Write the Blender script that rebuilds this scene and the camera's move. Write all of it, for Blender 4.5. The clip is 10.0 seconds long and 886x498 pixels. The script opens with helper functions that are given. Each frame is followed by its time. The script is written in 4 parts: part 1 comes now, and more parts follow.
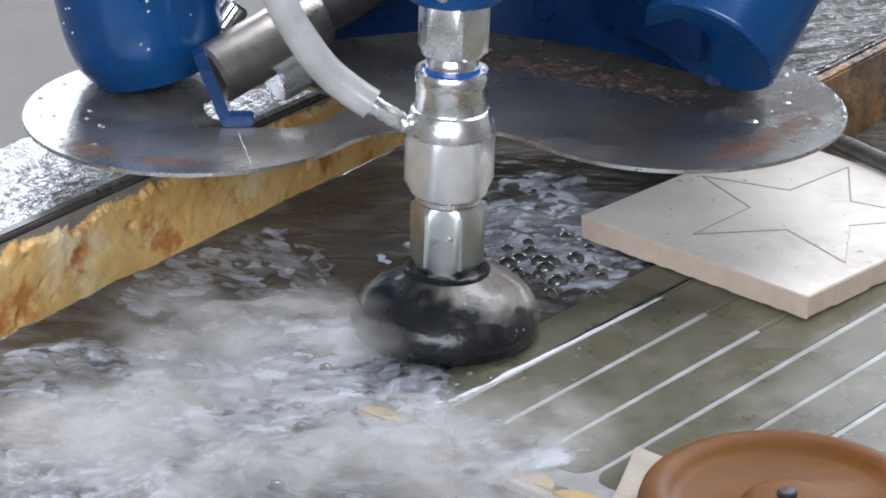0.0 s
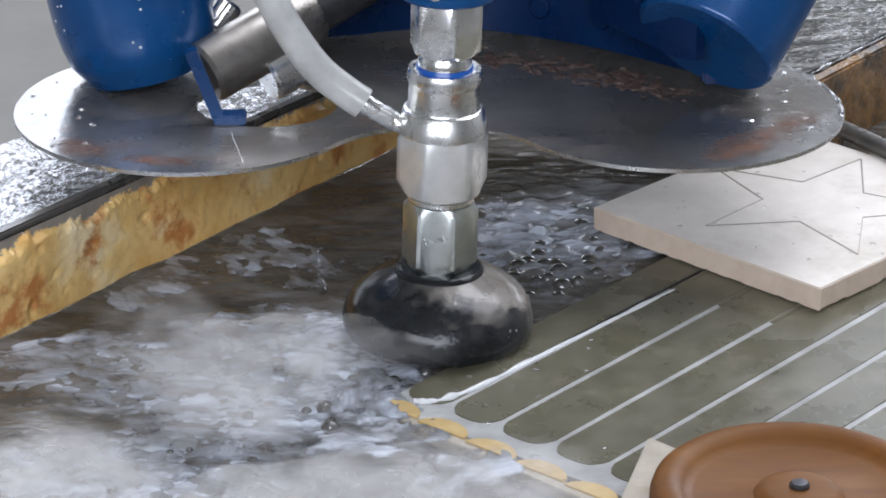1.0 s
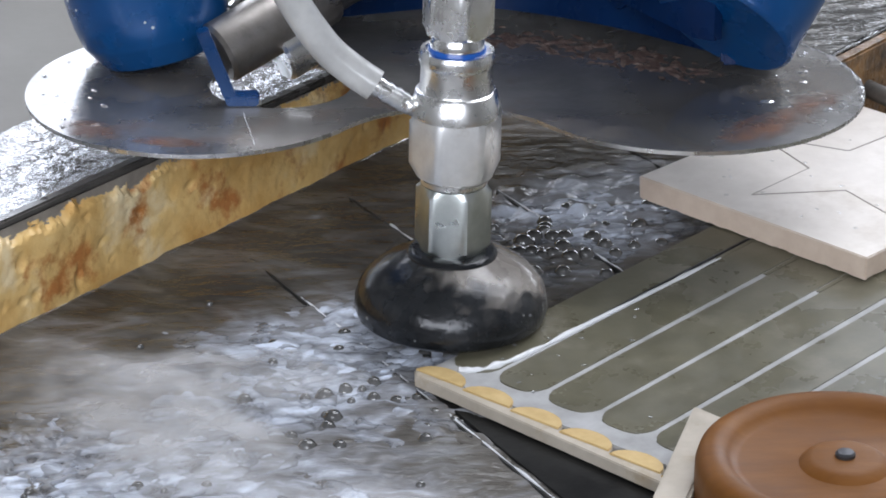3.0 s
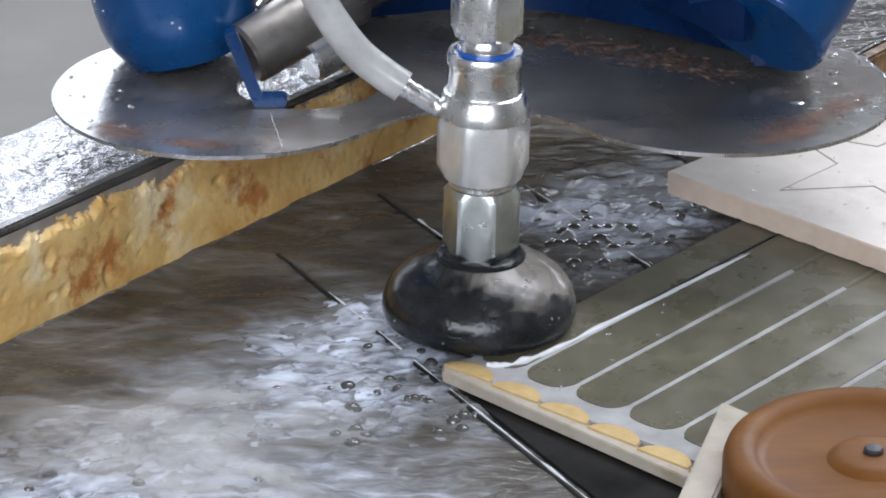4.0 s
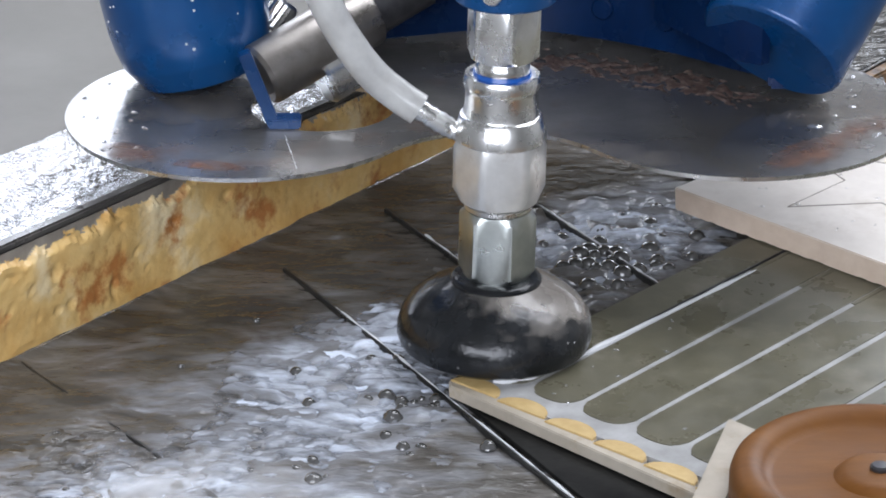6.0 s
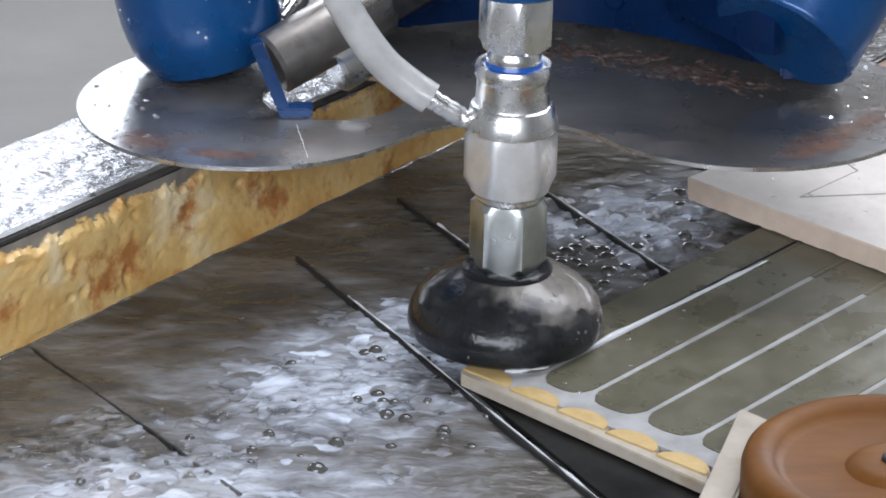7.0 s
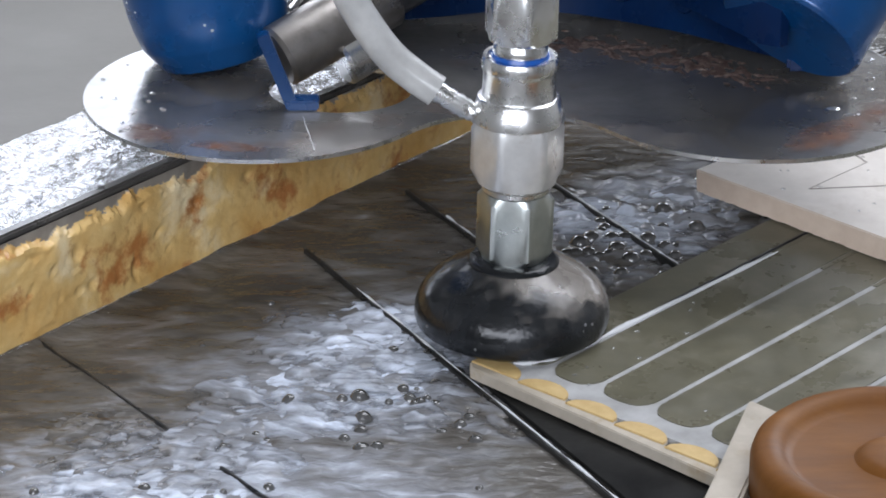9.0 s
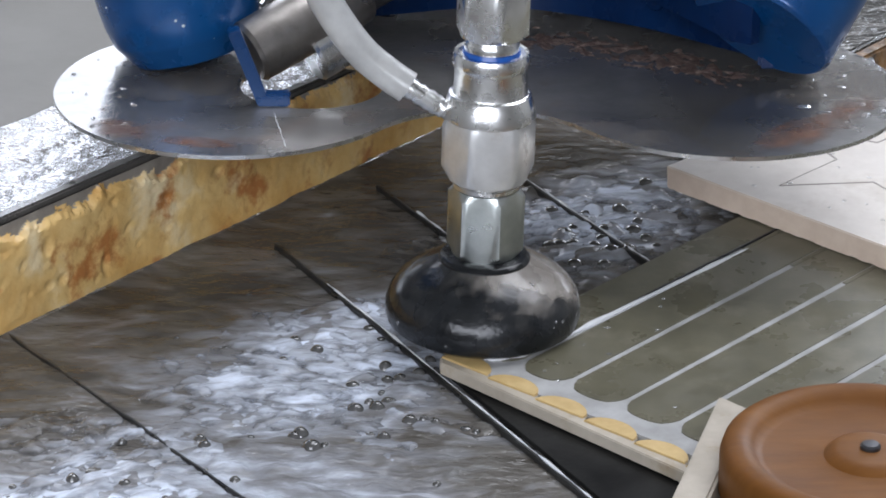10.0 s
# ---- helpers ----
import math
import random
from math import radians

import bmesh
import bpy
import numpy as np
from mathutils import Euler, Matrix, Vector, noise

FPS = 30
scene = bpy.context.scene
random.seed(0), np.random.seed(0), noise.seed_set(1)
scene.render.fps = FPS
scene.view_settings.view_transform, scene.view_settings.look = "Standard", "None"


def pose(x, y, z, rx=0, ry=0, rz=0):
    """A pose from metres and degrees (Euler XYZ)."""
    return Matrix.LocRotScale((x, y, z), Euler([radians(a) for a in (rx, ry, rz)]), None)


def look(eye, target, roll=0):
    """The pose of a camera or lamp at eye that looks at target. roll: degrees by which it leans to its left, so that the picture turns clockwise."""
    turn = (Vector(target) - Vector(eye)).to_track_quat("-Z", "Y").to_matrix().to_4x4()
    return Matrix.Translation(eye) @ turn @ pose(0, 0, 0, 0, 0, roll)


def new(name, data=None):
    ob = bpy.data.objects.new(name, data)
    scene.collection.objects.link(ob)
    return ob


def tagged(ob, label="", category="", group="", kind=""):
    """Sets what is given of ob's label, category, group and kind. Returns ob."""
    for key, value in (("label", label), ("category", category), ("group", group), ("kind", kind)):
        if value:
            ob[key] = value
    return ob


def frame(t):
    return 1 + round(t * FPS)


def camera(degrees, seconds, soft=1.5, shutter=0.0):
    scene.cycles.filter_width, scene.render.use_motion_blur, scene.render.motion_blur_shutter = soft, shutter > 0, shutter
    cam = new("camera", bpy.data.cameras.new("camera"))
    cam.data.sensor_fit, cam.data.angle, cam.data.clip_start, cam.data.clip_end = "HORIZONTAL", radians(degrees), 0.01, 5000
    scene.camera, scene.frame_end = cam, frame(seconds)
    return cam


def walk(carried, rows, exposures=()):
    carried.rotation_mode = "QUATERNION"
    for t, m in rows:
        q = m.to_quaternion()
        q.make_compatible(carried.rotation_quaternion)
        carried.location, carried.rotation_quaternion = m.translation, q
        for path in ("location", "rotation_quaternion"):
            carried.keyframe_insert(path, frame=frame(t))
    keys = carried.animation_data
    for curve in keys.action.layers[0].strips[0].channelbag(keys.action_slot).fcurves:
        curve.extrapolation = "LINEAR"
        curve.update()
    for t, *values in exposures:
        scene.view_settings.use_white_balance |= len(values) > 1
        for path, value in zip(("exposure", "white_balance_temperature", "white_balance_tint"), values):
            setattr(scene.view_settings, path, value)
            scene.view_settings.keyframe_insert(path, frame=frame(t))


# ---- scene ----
cam = camera(17.0, 10.0, soft=1.8)

EYE = (0.0, -0.9585, 0.4267)
TURNS = [
    (0, 66.932, -0.444, -2.215), (0.5, 66.873, -0.372, -2.145), (1, 66.766, -0.377, -1.981),
    (1.5, 66.499, -0.409, -1.890), (2, 66.400, -0.309, -1.515), (2.2, 66.355, -0.285, -1.355), (3.3, 66.115, -0.005, -1.024), (3.5, 66.103, 0.039, -0.879),
    (4, 66.065, 0.062, -0.625), (4.5, 66.130, 0.012, -0.490), (5, 66.300, -0.040, -0.397), (5.2, 66.210, -0.045, -0.455), (6.3, 66.396, -0.050, -0.377),
    (6.5, 66.362, -0.054, -0.272), (7, 66.149, -0.144, -0.123), (7.5, 66.141, -0.135, -0.069),
    (8, 65.953, -0.113, 0.016), (8.5, 65.918, -0.090, -0.009), (9, 66.000, 0.000, 0.000),
    (9.5, 66.031, -0.154, -0.191), (10, 65.920, -0.371, -0.459)]
EXPOSURES = [(0, 0.40), (0.5, 0.34), (1, 0.28), (2, 0.28), (3.5, 0.31), (4.5, 0.35), (5, 0.38), (6.5, 0.42), (7.5, 0.36), (8.5, 0.30), (10, 0.23)]
walk(cam, [(t, pose(*EYE, rx, ry, rz)) for t, rx, ry, rz in TURNS], EXPOSURES)

# ---- daylight of an open workshop ----
world = bpy.data.worlds.new("sky")
scene.world = world
world.use_nodes = True
wn = world.node_tree
sky = wn.nodes.new("ShaderNodeTexSky")
sky.sky_type, sky.sun_disc, sky.sun_elevation, sky.sun_rotation = "NISHITA", False, radians(66), radians(-20)
wn.nodes["Background"].inputs["Strength"].default_value = 0.12
wn.links.new(sky.outputs["Color"], wn.nodes["Background"].inputs["Color"])

sun = new("sun", bpy.data.lights.new("sun", "SUN"))
sun.data.energy, sun.data.angle, sun.data.color = 0.6, radians(12), (1, 0.96, 0.9)
sun.matrix_world = look((-0.8, 2.0, 5), (0, 0, 0))


def window_fill_light(name, place, target, w, h, power, color=(0.93, 0.97, 1.0)):
    lamp = bpy.data.lights.new(name, "AREA")
    lamp.shape, lamp.size, lamp.size_y, lamp.energy, lamp.color = "RECTANGLE", w, h, power, color
    ob = new(name, lamp)
    ob.matrix_world = look(place, target)
    return ob


DAY = (0.878, 0.908, 1.0)
window_fill_light("window_fill_light", (-2.9, 4.96, 2.2), (-2.9, 0, 2.2), 4.8, 2.6, 170, DAY)
window_fill_light("window_fill_light", (2.9, 4.96, 2.2), (2.9, 0, 2.2), 3.2, 2.6, 120, DAY)
# unseen fill added behind the camera to light the faces turned to it
window_fill_light("window_fill_light", (-1.2, -4.96, 2.3), (-1.2, 0, 2.3), 5.0, 2.4, 240, DAY)
# unseen fill lamp added below the closed roof for soft light from above
window_fill_light("overhead_fill", (2.2, 2.4, 4.4), (2.2, 2.4, 0), 4.6, 4.2, 300, DAY)


# ---- materials ----
def material(name):
    m = bpy.data.materials.new(name)
    m.use_nodes = True
    return m, m.node_tree.nodes, m.node_tree.links, m.node_tree.nodes["Principled BSDF"]


def noise_node(n, l, scale, detail=6, rough=0.6, kind="noise", stretch=None):
    co = n.new("ShaderNodeTexCoord")
    out = co.outputs["Object"]
    if stretch:
        mp = n.new("ShaderNodeMapping")
        mp.inputs["Scale"].default_value = stretch
        l.new(out, mp.inputs["Vector"])
        out = mp.outputs["Vector"]
    if kind == "noise":
        tx = n.new("ShaderNodeTexNoise")
        tx.inputs["Detail"].default_value, tx.inputs["Roughness"].default_value = detail, rough
        res = tx.outputs["Fac"]
    else:
        tx = n.new("ShaderNodeTexVoronoi")
        res = tx.outputs["Distance"]
    tx.inputs["Scale"].default_value = scale
    l.new(out, tx.inputs["Vector"])
    return res


def ramp_node(n, l, src, stops):
    r = n.new("ShaderNodeValToRGB")
    while len(r.color_ramp.elements) < len(stops):
        r.color_ramp.elements.new(0.5)
    for e, (p, c) in zip(r.color_ramp.elements, stops):
        e.position, e.color = p, (*c, 1)
    l.new(src, r.inputs["Fac"])
    return r.outputs["Color"]


def grey(v):
    return (v, v, v)


def surface(name, stops, scale=120, rough=(0.3, 0.5), metal=0.0, bump=0.2, bump_scale=600, depth=0.0004,
            stain=None, stain_scale=25, stain_at=(0.55, 0.68), coat=0.0, stretch=None, detail=6):
    """Colour by noise at one size, stains at another, roughness and relief by finer noise."""
    m, n, l, p = material(name)
    col = ramp_node(n, l, noise_node(n, l, scale, detail, stretch=stretch), stops)
    if stain:
        mask = ramp_node(n, l, noise_node(n, l, stain_scale, 8, 0.65), [(stain_at[0], grey(0)), (stain_at[1], grey(1))])
        mx = n.new("ShaderNodeMixRGB")
        mx.inputs["Color2"].default_value = (*stain, 1)
        l.new(mask, mx.inputs["Fac"])
        l.new(col, mx.inputs["Color1"])
        col = mx.outputs["Color"]
        if metal > 0.5:
            bare = n.new("ShaderNodeMapRange")
            bare.inputs["To Min"].default_value, bare.inputs["To Max"].default_value = metal, metal * 0.35
            l.new(mask, bare.inputs["Value"])
            l.new(bare.outputs["Result"], p.inputs["Metallic"])
    l.new(col, p.inputs["Base Color"])
    l.new(ramp_node(n, l, noise_node(n, l, scale * 0.6, 5), [(0.35, grey(rough[0])), (0.65, grey(rough[1]))]), p.inputs["Roughness"])
    p.inputs["Metallic"].default_value = metal
    p.inputs["Coat Weight"].default_value = coat
    p.inputs["Coat Roughness"].default_value = 0.08
    if bump:
        b = n.new("ShaderNodeBump")
        b.inputs["Strength"].default_value, b.inputs["Distance"].default_value = bump, depth
        l.new(noise_node(n, l, bump_scale, 4, stretch=stretch), b.inputs["Height"])
        l.new(b.outputs["Normal"], p.inputs["Normal"])
    return m


CHROME = surface("chromed_steel", [(0.3, (0.78, 0.78, 0.77)), (0.7, (0.90, 0.90, 0.89))], 150, (0.20, 0.36), 1.0, 0.2, 350, 0.0003,
                 stain=(0.55, 0.52, 0.48), stain_scale=90, stain_at=(0.64, 0.84))
WETCHROME = surface("wet_worn_chrome", [(0.3, (0.66, 0.66, 0.65)), (0.7, (0.84, 0.84, 0.83))], 110, (0.26, 0.44), 0.65, 0.35, 130, 0.0006,
                    stain=(0.50, 0.46, 0.41), stain_scale=70, stain_at=(0.60, 0.80), coat=0.3)
ZINC = surface("zinc_plated_nut", [(0.3, (0.50, 0.54, 0.52)), (0.7, (0.66, 0.69, 0.67))], 120, (0.25, 0.42), 1.0, 0.2, 400, 0.0003)
PLATE = surface("wet_sheet_steel", [(0.3, (0.125, 0.123, 0.12)), (0.7, (0.25, 0.243, 0.234))], 30, (0.16, 0.42), 0.55, 0.50, 110, 0.0006,
                stain=(0.155, 0.095, 0.07), stain_scale=24, stain_at=(0.56, 0.74), coat=0.55)
SATIN = surface("satin_steel", [(0.3, (0.21, 0.195, 0.18)), (0.7, (0.36, 0.335, 0.31))], 70, (0.26, 0.45), 0.9, 0.25, 200, 0.0005,
                stain=(0.10, 0.09, 0.08), stain_scale=45, stain_at=(0.55, 0.75))
RUST = surface("rust_crust", [(0.3, (0.055, 0.036, 0.03)), (0.5, (0.11, 0.07, 0.058)), (0.68, (0.27, 0.21, 0.18))], 320, (0.5, 0.8), 0.0, 0.9, 500, 0.0008)
EDGE = surface("cut_steel_edge", [(0.3, (0.6, 0.6, 0.6)), (0.7, (0.75, 0.75, 0.75))], 200, (0.2, 0.35), 1.0)
BLUE = surface("blue_anodised", [(0.3, (0.002, 0.054, 0.19)), (0.7, (0.003, 0.082, 0.26))], 40, (0.22, 0.40), 0.25, 0.12, 300, 0.0003,
               stain=(0.03, 0.06, 0.14), stain_scale=60, stain_at=(0.62, 0.8), coat=0.3)
BENT = surface("blue_painted_bracket", [(0.3, (0.001, 0.030, 0.11)), (0.7, (0.002, 0.046, 0.16))], 60, (0.2, 0.4), 0.05, 0.15, 300, 0.0003)
# darker copy of the drives' blue: shade under the machine put into the colour
SHADED_BLUE = surface("shaded_blue_anodised", [(0.3, (0.0008, 0.011, 0.050)), (0.7, (0.0015, 0.020, 0.080))], 50, (0.22, 0.4), 0.05, 0.12, 300, 0.0003)
SHADED_BLUE.node_tree.nodes["Principled BSDF"].inputs["Specular IOR Level"].default_value = 0.25
DARK = surface("dark_greased_steel", [(0.3, (0.03, 0.03, 0.035)), (0.7, (0.08, 0.08, 0.085))], 120, (0.3, 0.5), 0.6, 0.2, 300)
RUBBER = surface("wet_black_rubber", [(0.35, (0.006, 0.007, 0.008)), (0.7, (0.018, 0.020, 0.023))], 60, (0.15, 0.34), 0.0, 0.6, 50, 0.0024,
                 stain=(0.06, 0.058, 0.055), stain_scale=34, stain_at=(0.56, 0.74), coat=0.12)
RUBBER.node_tree.nodes["Principled BSDF"].inputs["Specular IOR Level"].default_value = 0.38
ORING = surface("blue_seal", [(0.3, (0.01, 0.08, 0.35)), (0.7, (0.015, 0.11, 0.45))], 300, (0.2, 0.3))
STONE = surface("wet_olive_stone", [(0.3, (0.092, 0.086, 0.056)), (0.7, (0.142, 0.132, 0.090))], 60, (0.20, 0.42), 0.0, 0.15, 500, 0.0002,
                stain=(0.20, 0.185, 0.14), stain_scale=26, stain_at=(0.56, 0.72))
CREAM = surface("cream_stone", [(0.3, (0.67, 0.62, 0.56)), (0.7, (0.77, 0.72, 0.66))], 90, (0.35, 0.6), 0.0, 0.2, 700, 0.0002,
                stain=(0.56, 0.50, 0.43), stain_scale=30, stain_at=(0.55, 0.75))
DAMP = surface("damp_cream_stone", [(0.3, (0.38, 0.335, 0.27)), (0.7, (0.49, 0.44, 0.365))], 90, (0.3, 0.55), 0.0, 0.25, 600, 0.0002,
               stain=(0.34, 0.27, 0.18), stain_scale=60, stain_at=(0.55, 0.72))
BISQUE = surface("tile_body", [(0.3, (0.54, 0.43, 0.34)), (0.7, (0.63, 0.52, 0.42))], 160, (0.5, 0.7), 0.0, 0.4, 900, 0.0003)
OCHRE = surface("ochre_stone", [(0.3, (0.46, 0.31, 0.12)), (0.7, (0.60, 0.44, 0.20))], 120, (0.4, 0.6), 0.0, 0.3, 700, 0.0002)
KERF = surface("dark_cut", [(0.3, (0.22, 0.19, 0.16)), (0.7, (0.32, 0.28, 0.24))], 300, (0.5, 0.7))
# slurry water whose pale tone stands for the sky mirrored in the cuts
SKYLIT_SLURRY = surface("skylit_slurry_water", [(0.3, (0.32, 0.32, 0.31)), (0.7, (0.50, 0.50, 0.50))], 60, (0.08, 0.2), 0.0, 0.3, 260, 0.0006)
CRUST = surface("ochre_crust", [(0.28, (0.45, 0.20, 0.045)), (0.42, (0.68, 0.40, 0.125)), (0.56, (0.79, 0.54, 0.215)), (0.70, (0.89, 0.74, 0.47))], 30, (0.30, 0.62), 0.0, 0.5, 300, 0.0008,
                stain=(0.50, 0.20, 0.055), stain_scale=42, stain_at=(0.55, 0.64), detail=9, coat=0.2)
WET = surface("wet_galvanised_sheet", [(0.3, (0.50, 0.51, 0.53)), (0.7, (0.66, 0.67, 0.69))], 60, (0.05, 0.12), 1.0, 0.95, 130, 0.0026, detail=2,
              stretch=(1.0, 1.6, 1.0))
# crust of the far wall, with that wall's shade mixed into the brown
SHADED_CRUST = surface("shaded_brown_crust", [(0.25, (0.10, 0.048, 0.016)), (0.5, (0.20, 0.105, 0.036)), (0.75, (0.34, 0.19, 0.07))], 60, (0.2, 0.5), 0.0, 0.9, 160, 0.0016,
                stain=(0.05, 0.032, 0.018), stain_scale=55, stain_at=(0.48, 0.62), coat=0.3)
BARE = surface("bare_grey_wall", [(0.3, (0.24, 0.215, 0.185)), (0.7, (0.38, 0.345, 0.30))], 120, (0.3, 0.5), 0.2, 0.4, 400)
# for the far ledge: its dimmer reflection is put into the dark base colour
DIM_LEDGE = surface("dimmed_wet_ledge", [(0.3, (0.04, 0.04, 0.038)), (0.7, (0.13, 0.127, 0.12))], 45, (0.06, 0.18), 0.5, 1.0, 75, 0.0040, detail=4, stretch=(0.7, 1.4, 1.0))
STAIN = surface("orange_rust_stain", [(0.3, (0.14, 0.065, 0.035)), (0.55, (0.24, 0.105, 0.055)), (0.75, (0.22, 0.15, 0.115))], 120, (0.4, 0.65), 0.0, 0.4, 400)
stain_at = STAIN.node_tree.nodes.new("ShaderNodeAttribute")
stain_at.attribute_name = "stain"
STAIN.node_tree.links.new(stain_at.outputs["Fac"], STAIN.node_tree.nodes["Principled BSDF"].inputs["Alpha"])
PALE_FILM = surface("pale_grey_film", [(0.3, (0.24, 0.215, 0.19)), (0.7, (0.40, 0.37, 0.335))], 70, (0.12, 0.34), 0.0, 0.4, 120, 0.0006, coat=0.4)
film_at = PALE_FILM.node_tree.nodes.new("ShaderNodeAttribute")
film_at.attribute_name = "stain"
PALE_FILM.node_tree.links.new(film_at.outputs["Fac"], PALE_FILM.node_tree.nodes["Principled BSDF"].inputs["Alpha"])
# near-black with hardly any gloss
BLACK = surface("near_black", [(0.3, (0.006, 0.006, 0.006)), (0.7, (0.020, 0.020, 0.019))], 60, (0.30, 0.5), 0.0, 0.4, 120, 0.0006)
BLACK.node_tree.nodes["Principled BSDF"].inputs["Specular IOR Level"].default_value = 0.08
TRIM = surface("dark_wet_trim", [(0.3, (0.05, 0.048, 0.045)), (0.7, (0.12, 0.11, 0.10))], 90, (0.2, 0.4))
SLAT = surface("dark_steel_slat", [(0.3, (0.014, 0.014, 0.014)), (0.7, (0.038, 0.038, 0.036))], 80, (0.22, 0.42), 0.2, 0.3, 200)
WOOD = surface("varnished_orange_wood", [(0.25, (0.112, 0.041, 0.007)), (0.5, (0.155, 0.059, 0.010)), (0.75, (0.195, 0.079, 0.016))], 26, (0.45, 0.7), 0.0, 0.2, 300, 0.0003,
               stain=(0.13, 0.05, 0.012), stain_scale=20, stain_at=(0.50, 0.72),
               stretch=(1.0, 5.0, 1.0))
WOOD.node_tree.nodes["Principled BSDF"].inputs["Specular IOR Level"].default_value = 0.2
CONCRETE = surface("pale_concrete", [(0.3, (0.150, 0.146, 0.135)), (0.7, (0.195, 0.19, 0.177))], 3, (0.5, 0.7), 0.0, 0.2, 40, 0.002)
PLASTER = surface("workshop_plaster", [(0.3, (0.24, 0.24, 0.235)), (0.7, (0.31, 0.31, 0.30))], 2, (0.7, 0.9), 0.0, 0.2, 30, 0.003)


def churned(name, calm, milk, attribute, fine):
    """Water or foam: white where the foam is thick (a value of the mesh), broken up by noise at two sizes."""
    m, n, l, p = material(name)
    at = n.new("ShaderNodeAttribute")
    at.attribute_name = attribute
    big, small = noise_node(n, l, 44, 5, 0.52, stretch=(0.62, 1.35, 1.0)), noise_node(n, l, fine, 4, 0.55, stretch=(0.6, 1.5, 1.0))
    for src, twist in ((big, 0.9), (small, 0.5)):
        src.node.inputs["Distortion"].default_value = twist
    wide = n.new("ShaderNodeMath")
    wide.operation = "MULTIPLY"
    wide.inputs[1].default_value = 1.4
    l.new(big, wide.inputs[0])
    big = wide.outputs[0]
    mixed = n.new("ShaderNodeMath")
    mixed.operation = "MULTIPLY_ADD"
    l.new(small, mixed.inputs[0])
    mixed.inputs[1].default_value = 0.34
    l.new(big, mixed.inputs[2])
    wave = n.new("ShaderNodeMath")
    wave.operation = "MULTIPLY_ADD"
    l.new(at.outputs["Fac"], wave.inputs[0])
    wave.inputs[1].default_value = 0.75
    l.new(mixed.outputs[0], wave.inputs[2])
    col = ramp_node(n, l, wave.outputs[0], [(0.0, calm[0]), (0.22, calm[0]), (0.46, calm[1]), (0.74, milk[0]), (1.0, milk[1])])
    rng = n.new("ShaderNodeMapRange")
    rng.inputs["From Min"].default_value, rng.inputs["From Max"].default_value = 0.60, 1.66
    l.new(wave.outputs[0], rng.inputs["Value"])
    l.new(rng.outputs["Result"], col.node.inputs["Fac"])
    l.new(col, p.inputs["Base Color"])
    l.new(ramp_node(n, l, rng.outputs["Result"], [(0.3, grey(0.05)), (0.9, grey(0.24))]), p.inputs["Roughness"])
    p.inputs["IOR"].default_value = 1.33
    b = n.new("ShaderNodeBump")
    b.inputs["Strength"].default_value, b.inputs["Distance"].default_value = 0.9, 0.0024
    l.new(noise_node(n, l, 95, 4, 0.5, stretch=(0.65, 1.5, 1.0)), b.inputs["Height"])
    l.new(b.outputs["Normal"], p.inputs["Normal"])
    return m


def hose_material():
    m, n, l, p = material("cloudy_plastic_hose")
    l.new(ramp_node(n, l, noise_node(n, l, 60, 5), [(0.35, (0.50, 0.50, 0.49)), (0.65, (0.72, 0.72, 0.70))]), p.inputs["Base Color"])
    p.inputs["Roughness"].default_value, p.inputs["Transmission Weight"].default_value = 0.3, 0.25
    p.inputs["Coat Weight"].default_value = 0.4
    return m


MURK = ((0.062, 0.056, 0.047), (0.122, 0.113, 0.101))
WATER = churned("murky_tank_water", MURK, ((0.26, 0.268, 0.288), (0.62, 0.675, 0.77)), "foam", 130)
FOAM = churned("churned_foam", MURK, ((0.28, 0.296, 0.328), (0.70, 0.765, 0.88)), "foam", 150)
cover_at = FOAM.node_tree.nodes.new("ShaderNodeAttribute")
cover_at.attribute_name = "cover"
fn, fl = FOAM.node_tree.nodes, FOAM.node_tree.links
fray = fn.new("ShaderNodeMath")
fray.operation = "MULTIPLY_ADD"
fl.new(noise_node(fn, fl, 120, 6, 0.6, stretch=(0.55, 1.5, 1.0)), fray.inputs[0])
fray.inputs[1].default_value = 2.2
fl.new(cover_at.outputs["Fac"], fray.inputs[2])
solid_at = fn.new("ShaderNodeMapRange")
solid_at.inputs["From Min"].default_value, solid_at.inputs["From Max"].default_value = 1.22, 1.95
fl.new(fray.outputs[0], solid_at.inputs["Value"])
whole = fn.new("ShaderNodeMath")
whole.operation = "MULTIPLY"
whole.use_clamp = True
fl.new(solid_at.outputs["Result"], whole.inputs[0])
rim_at = fn.new("ShaderNodeMath")
rim_at.operation = "MULTIPLY"
rim_at.use_clamp = True
rim_at.inputs[1].default_value = 4.0
fl.new(cover_at.outputs["Fac"], rim_at.inputs[0])
fl.new(rim_at.outputs[0], whole.inputs[1])
fl.new(whole.outputs[0], fn["Principled BSDF"].inputs["Alpha"])
HOSE = hose_material()
# water with a near-white base: the window's reflection painted into beads and specks
GLINT_WATER, dn, dl, dp = material("white_glint_water")
dp.inputs["Base Color"].default_value = (0.92, 0.94, 0.96, 1)
dp.inputs["Roughness"].default_value, dp.inputs["Transmission Weight"].default_value, dp.inputs["IOR"].default_value = 0.04, 0.25, 1.33


CLEAR, cn, cl, cp = material("clear_standing_water")
cp.inputs["Base Color"].default_value = (0.96, 0.97, 0.98, 1)
cp.inputs["Roughness"].default_value, cp.inputs["Transmission Weight"].default_value, cp.inputs["IOR"].default_value = 0.03, 0.85, 1.33


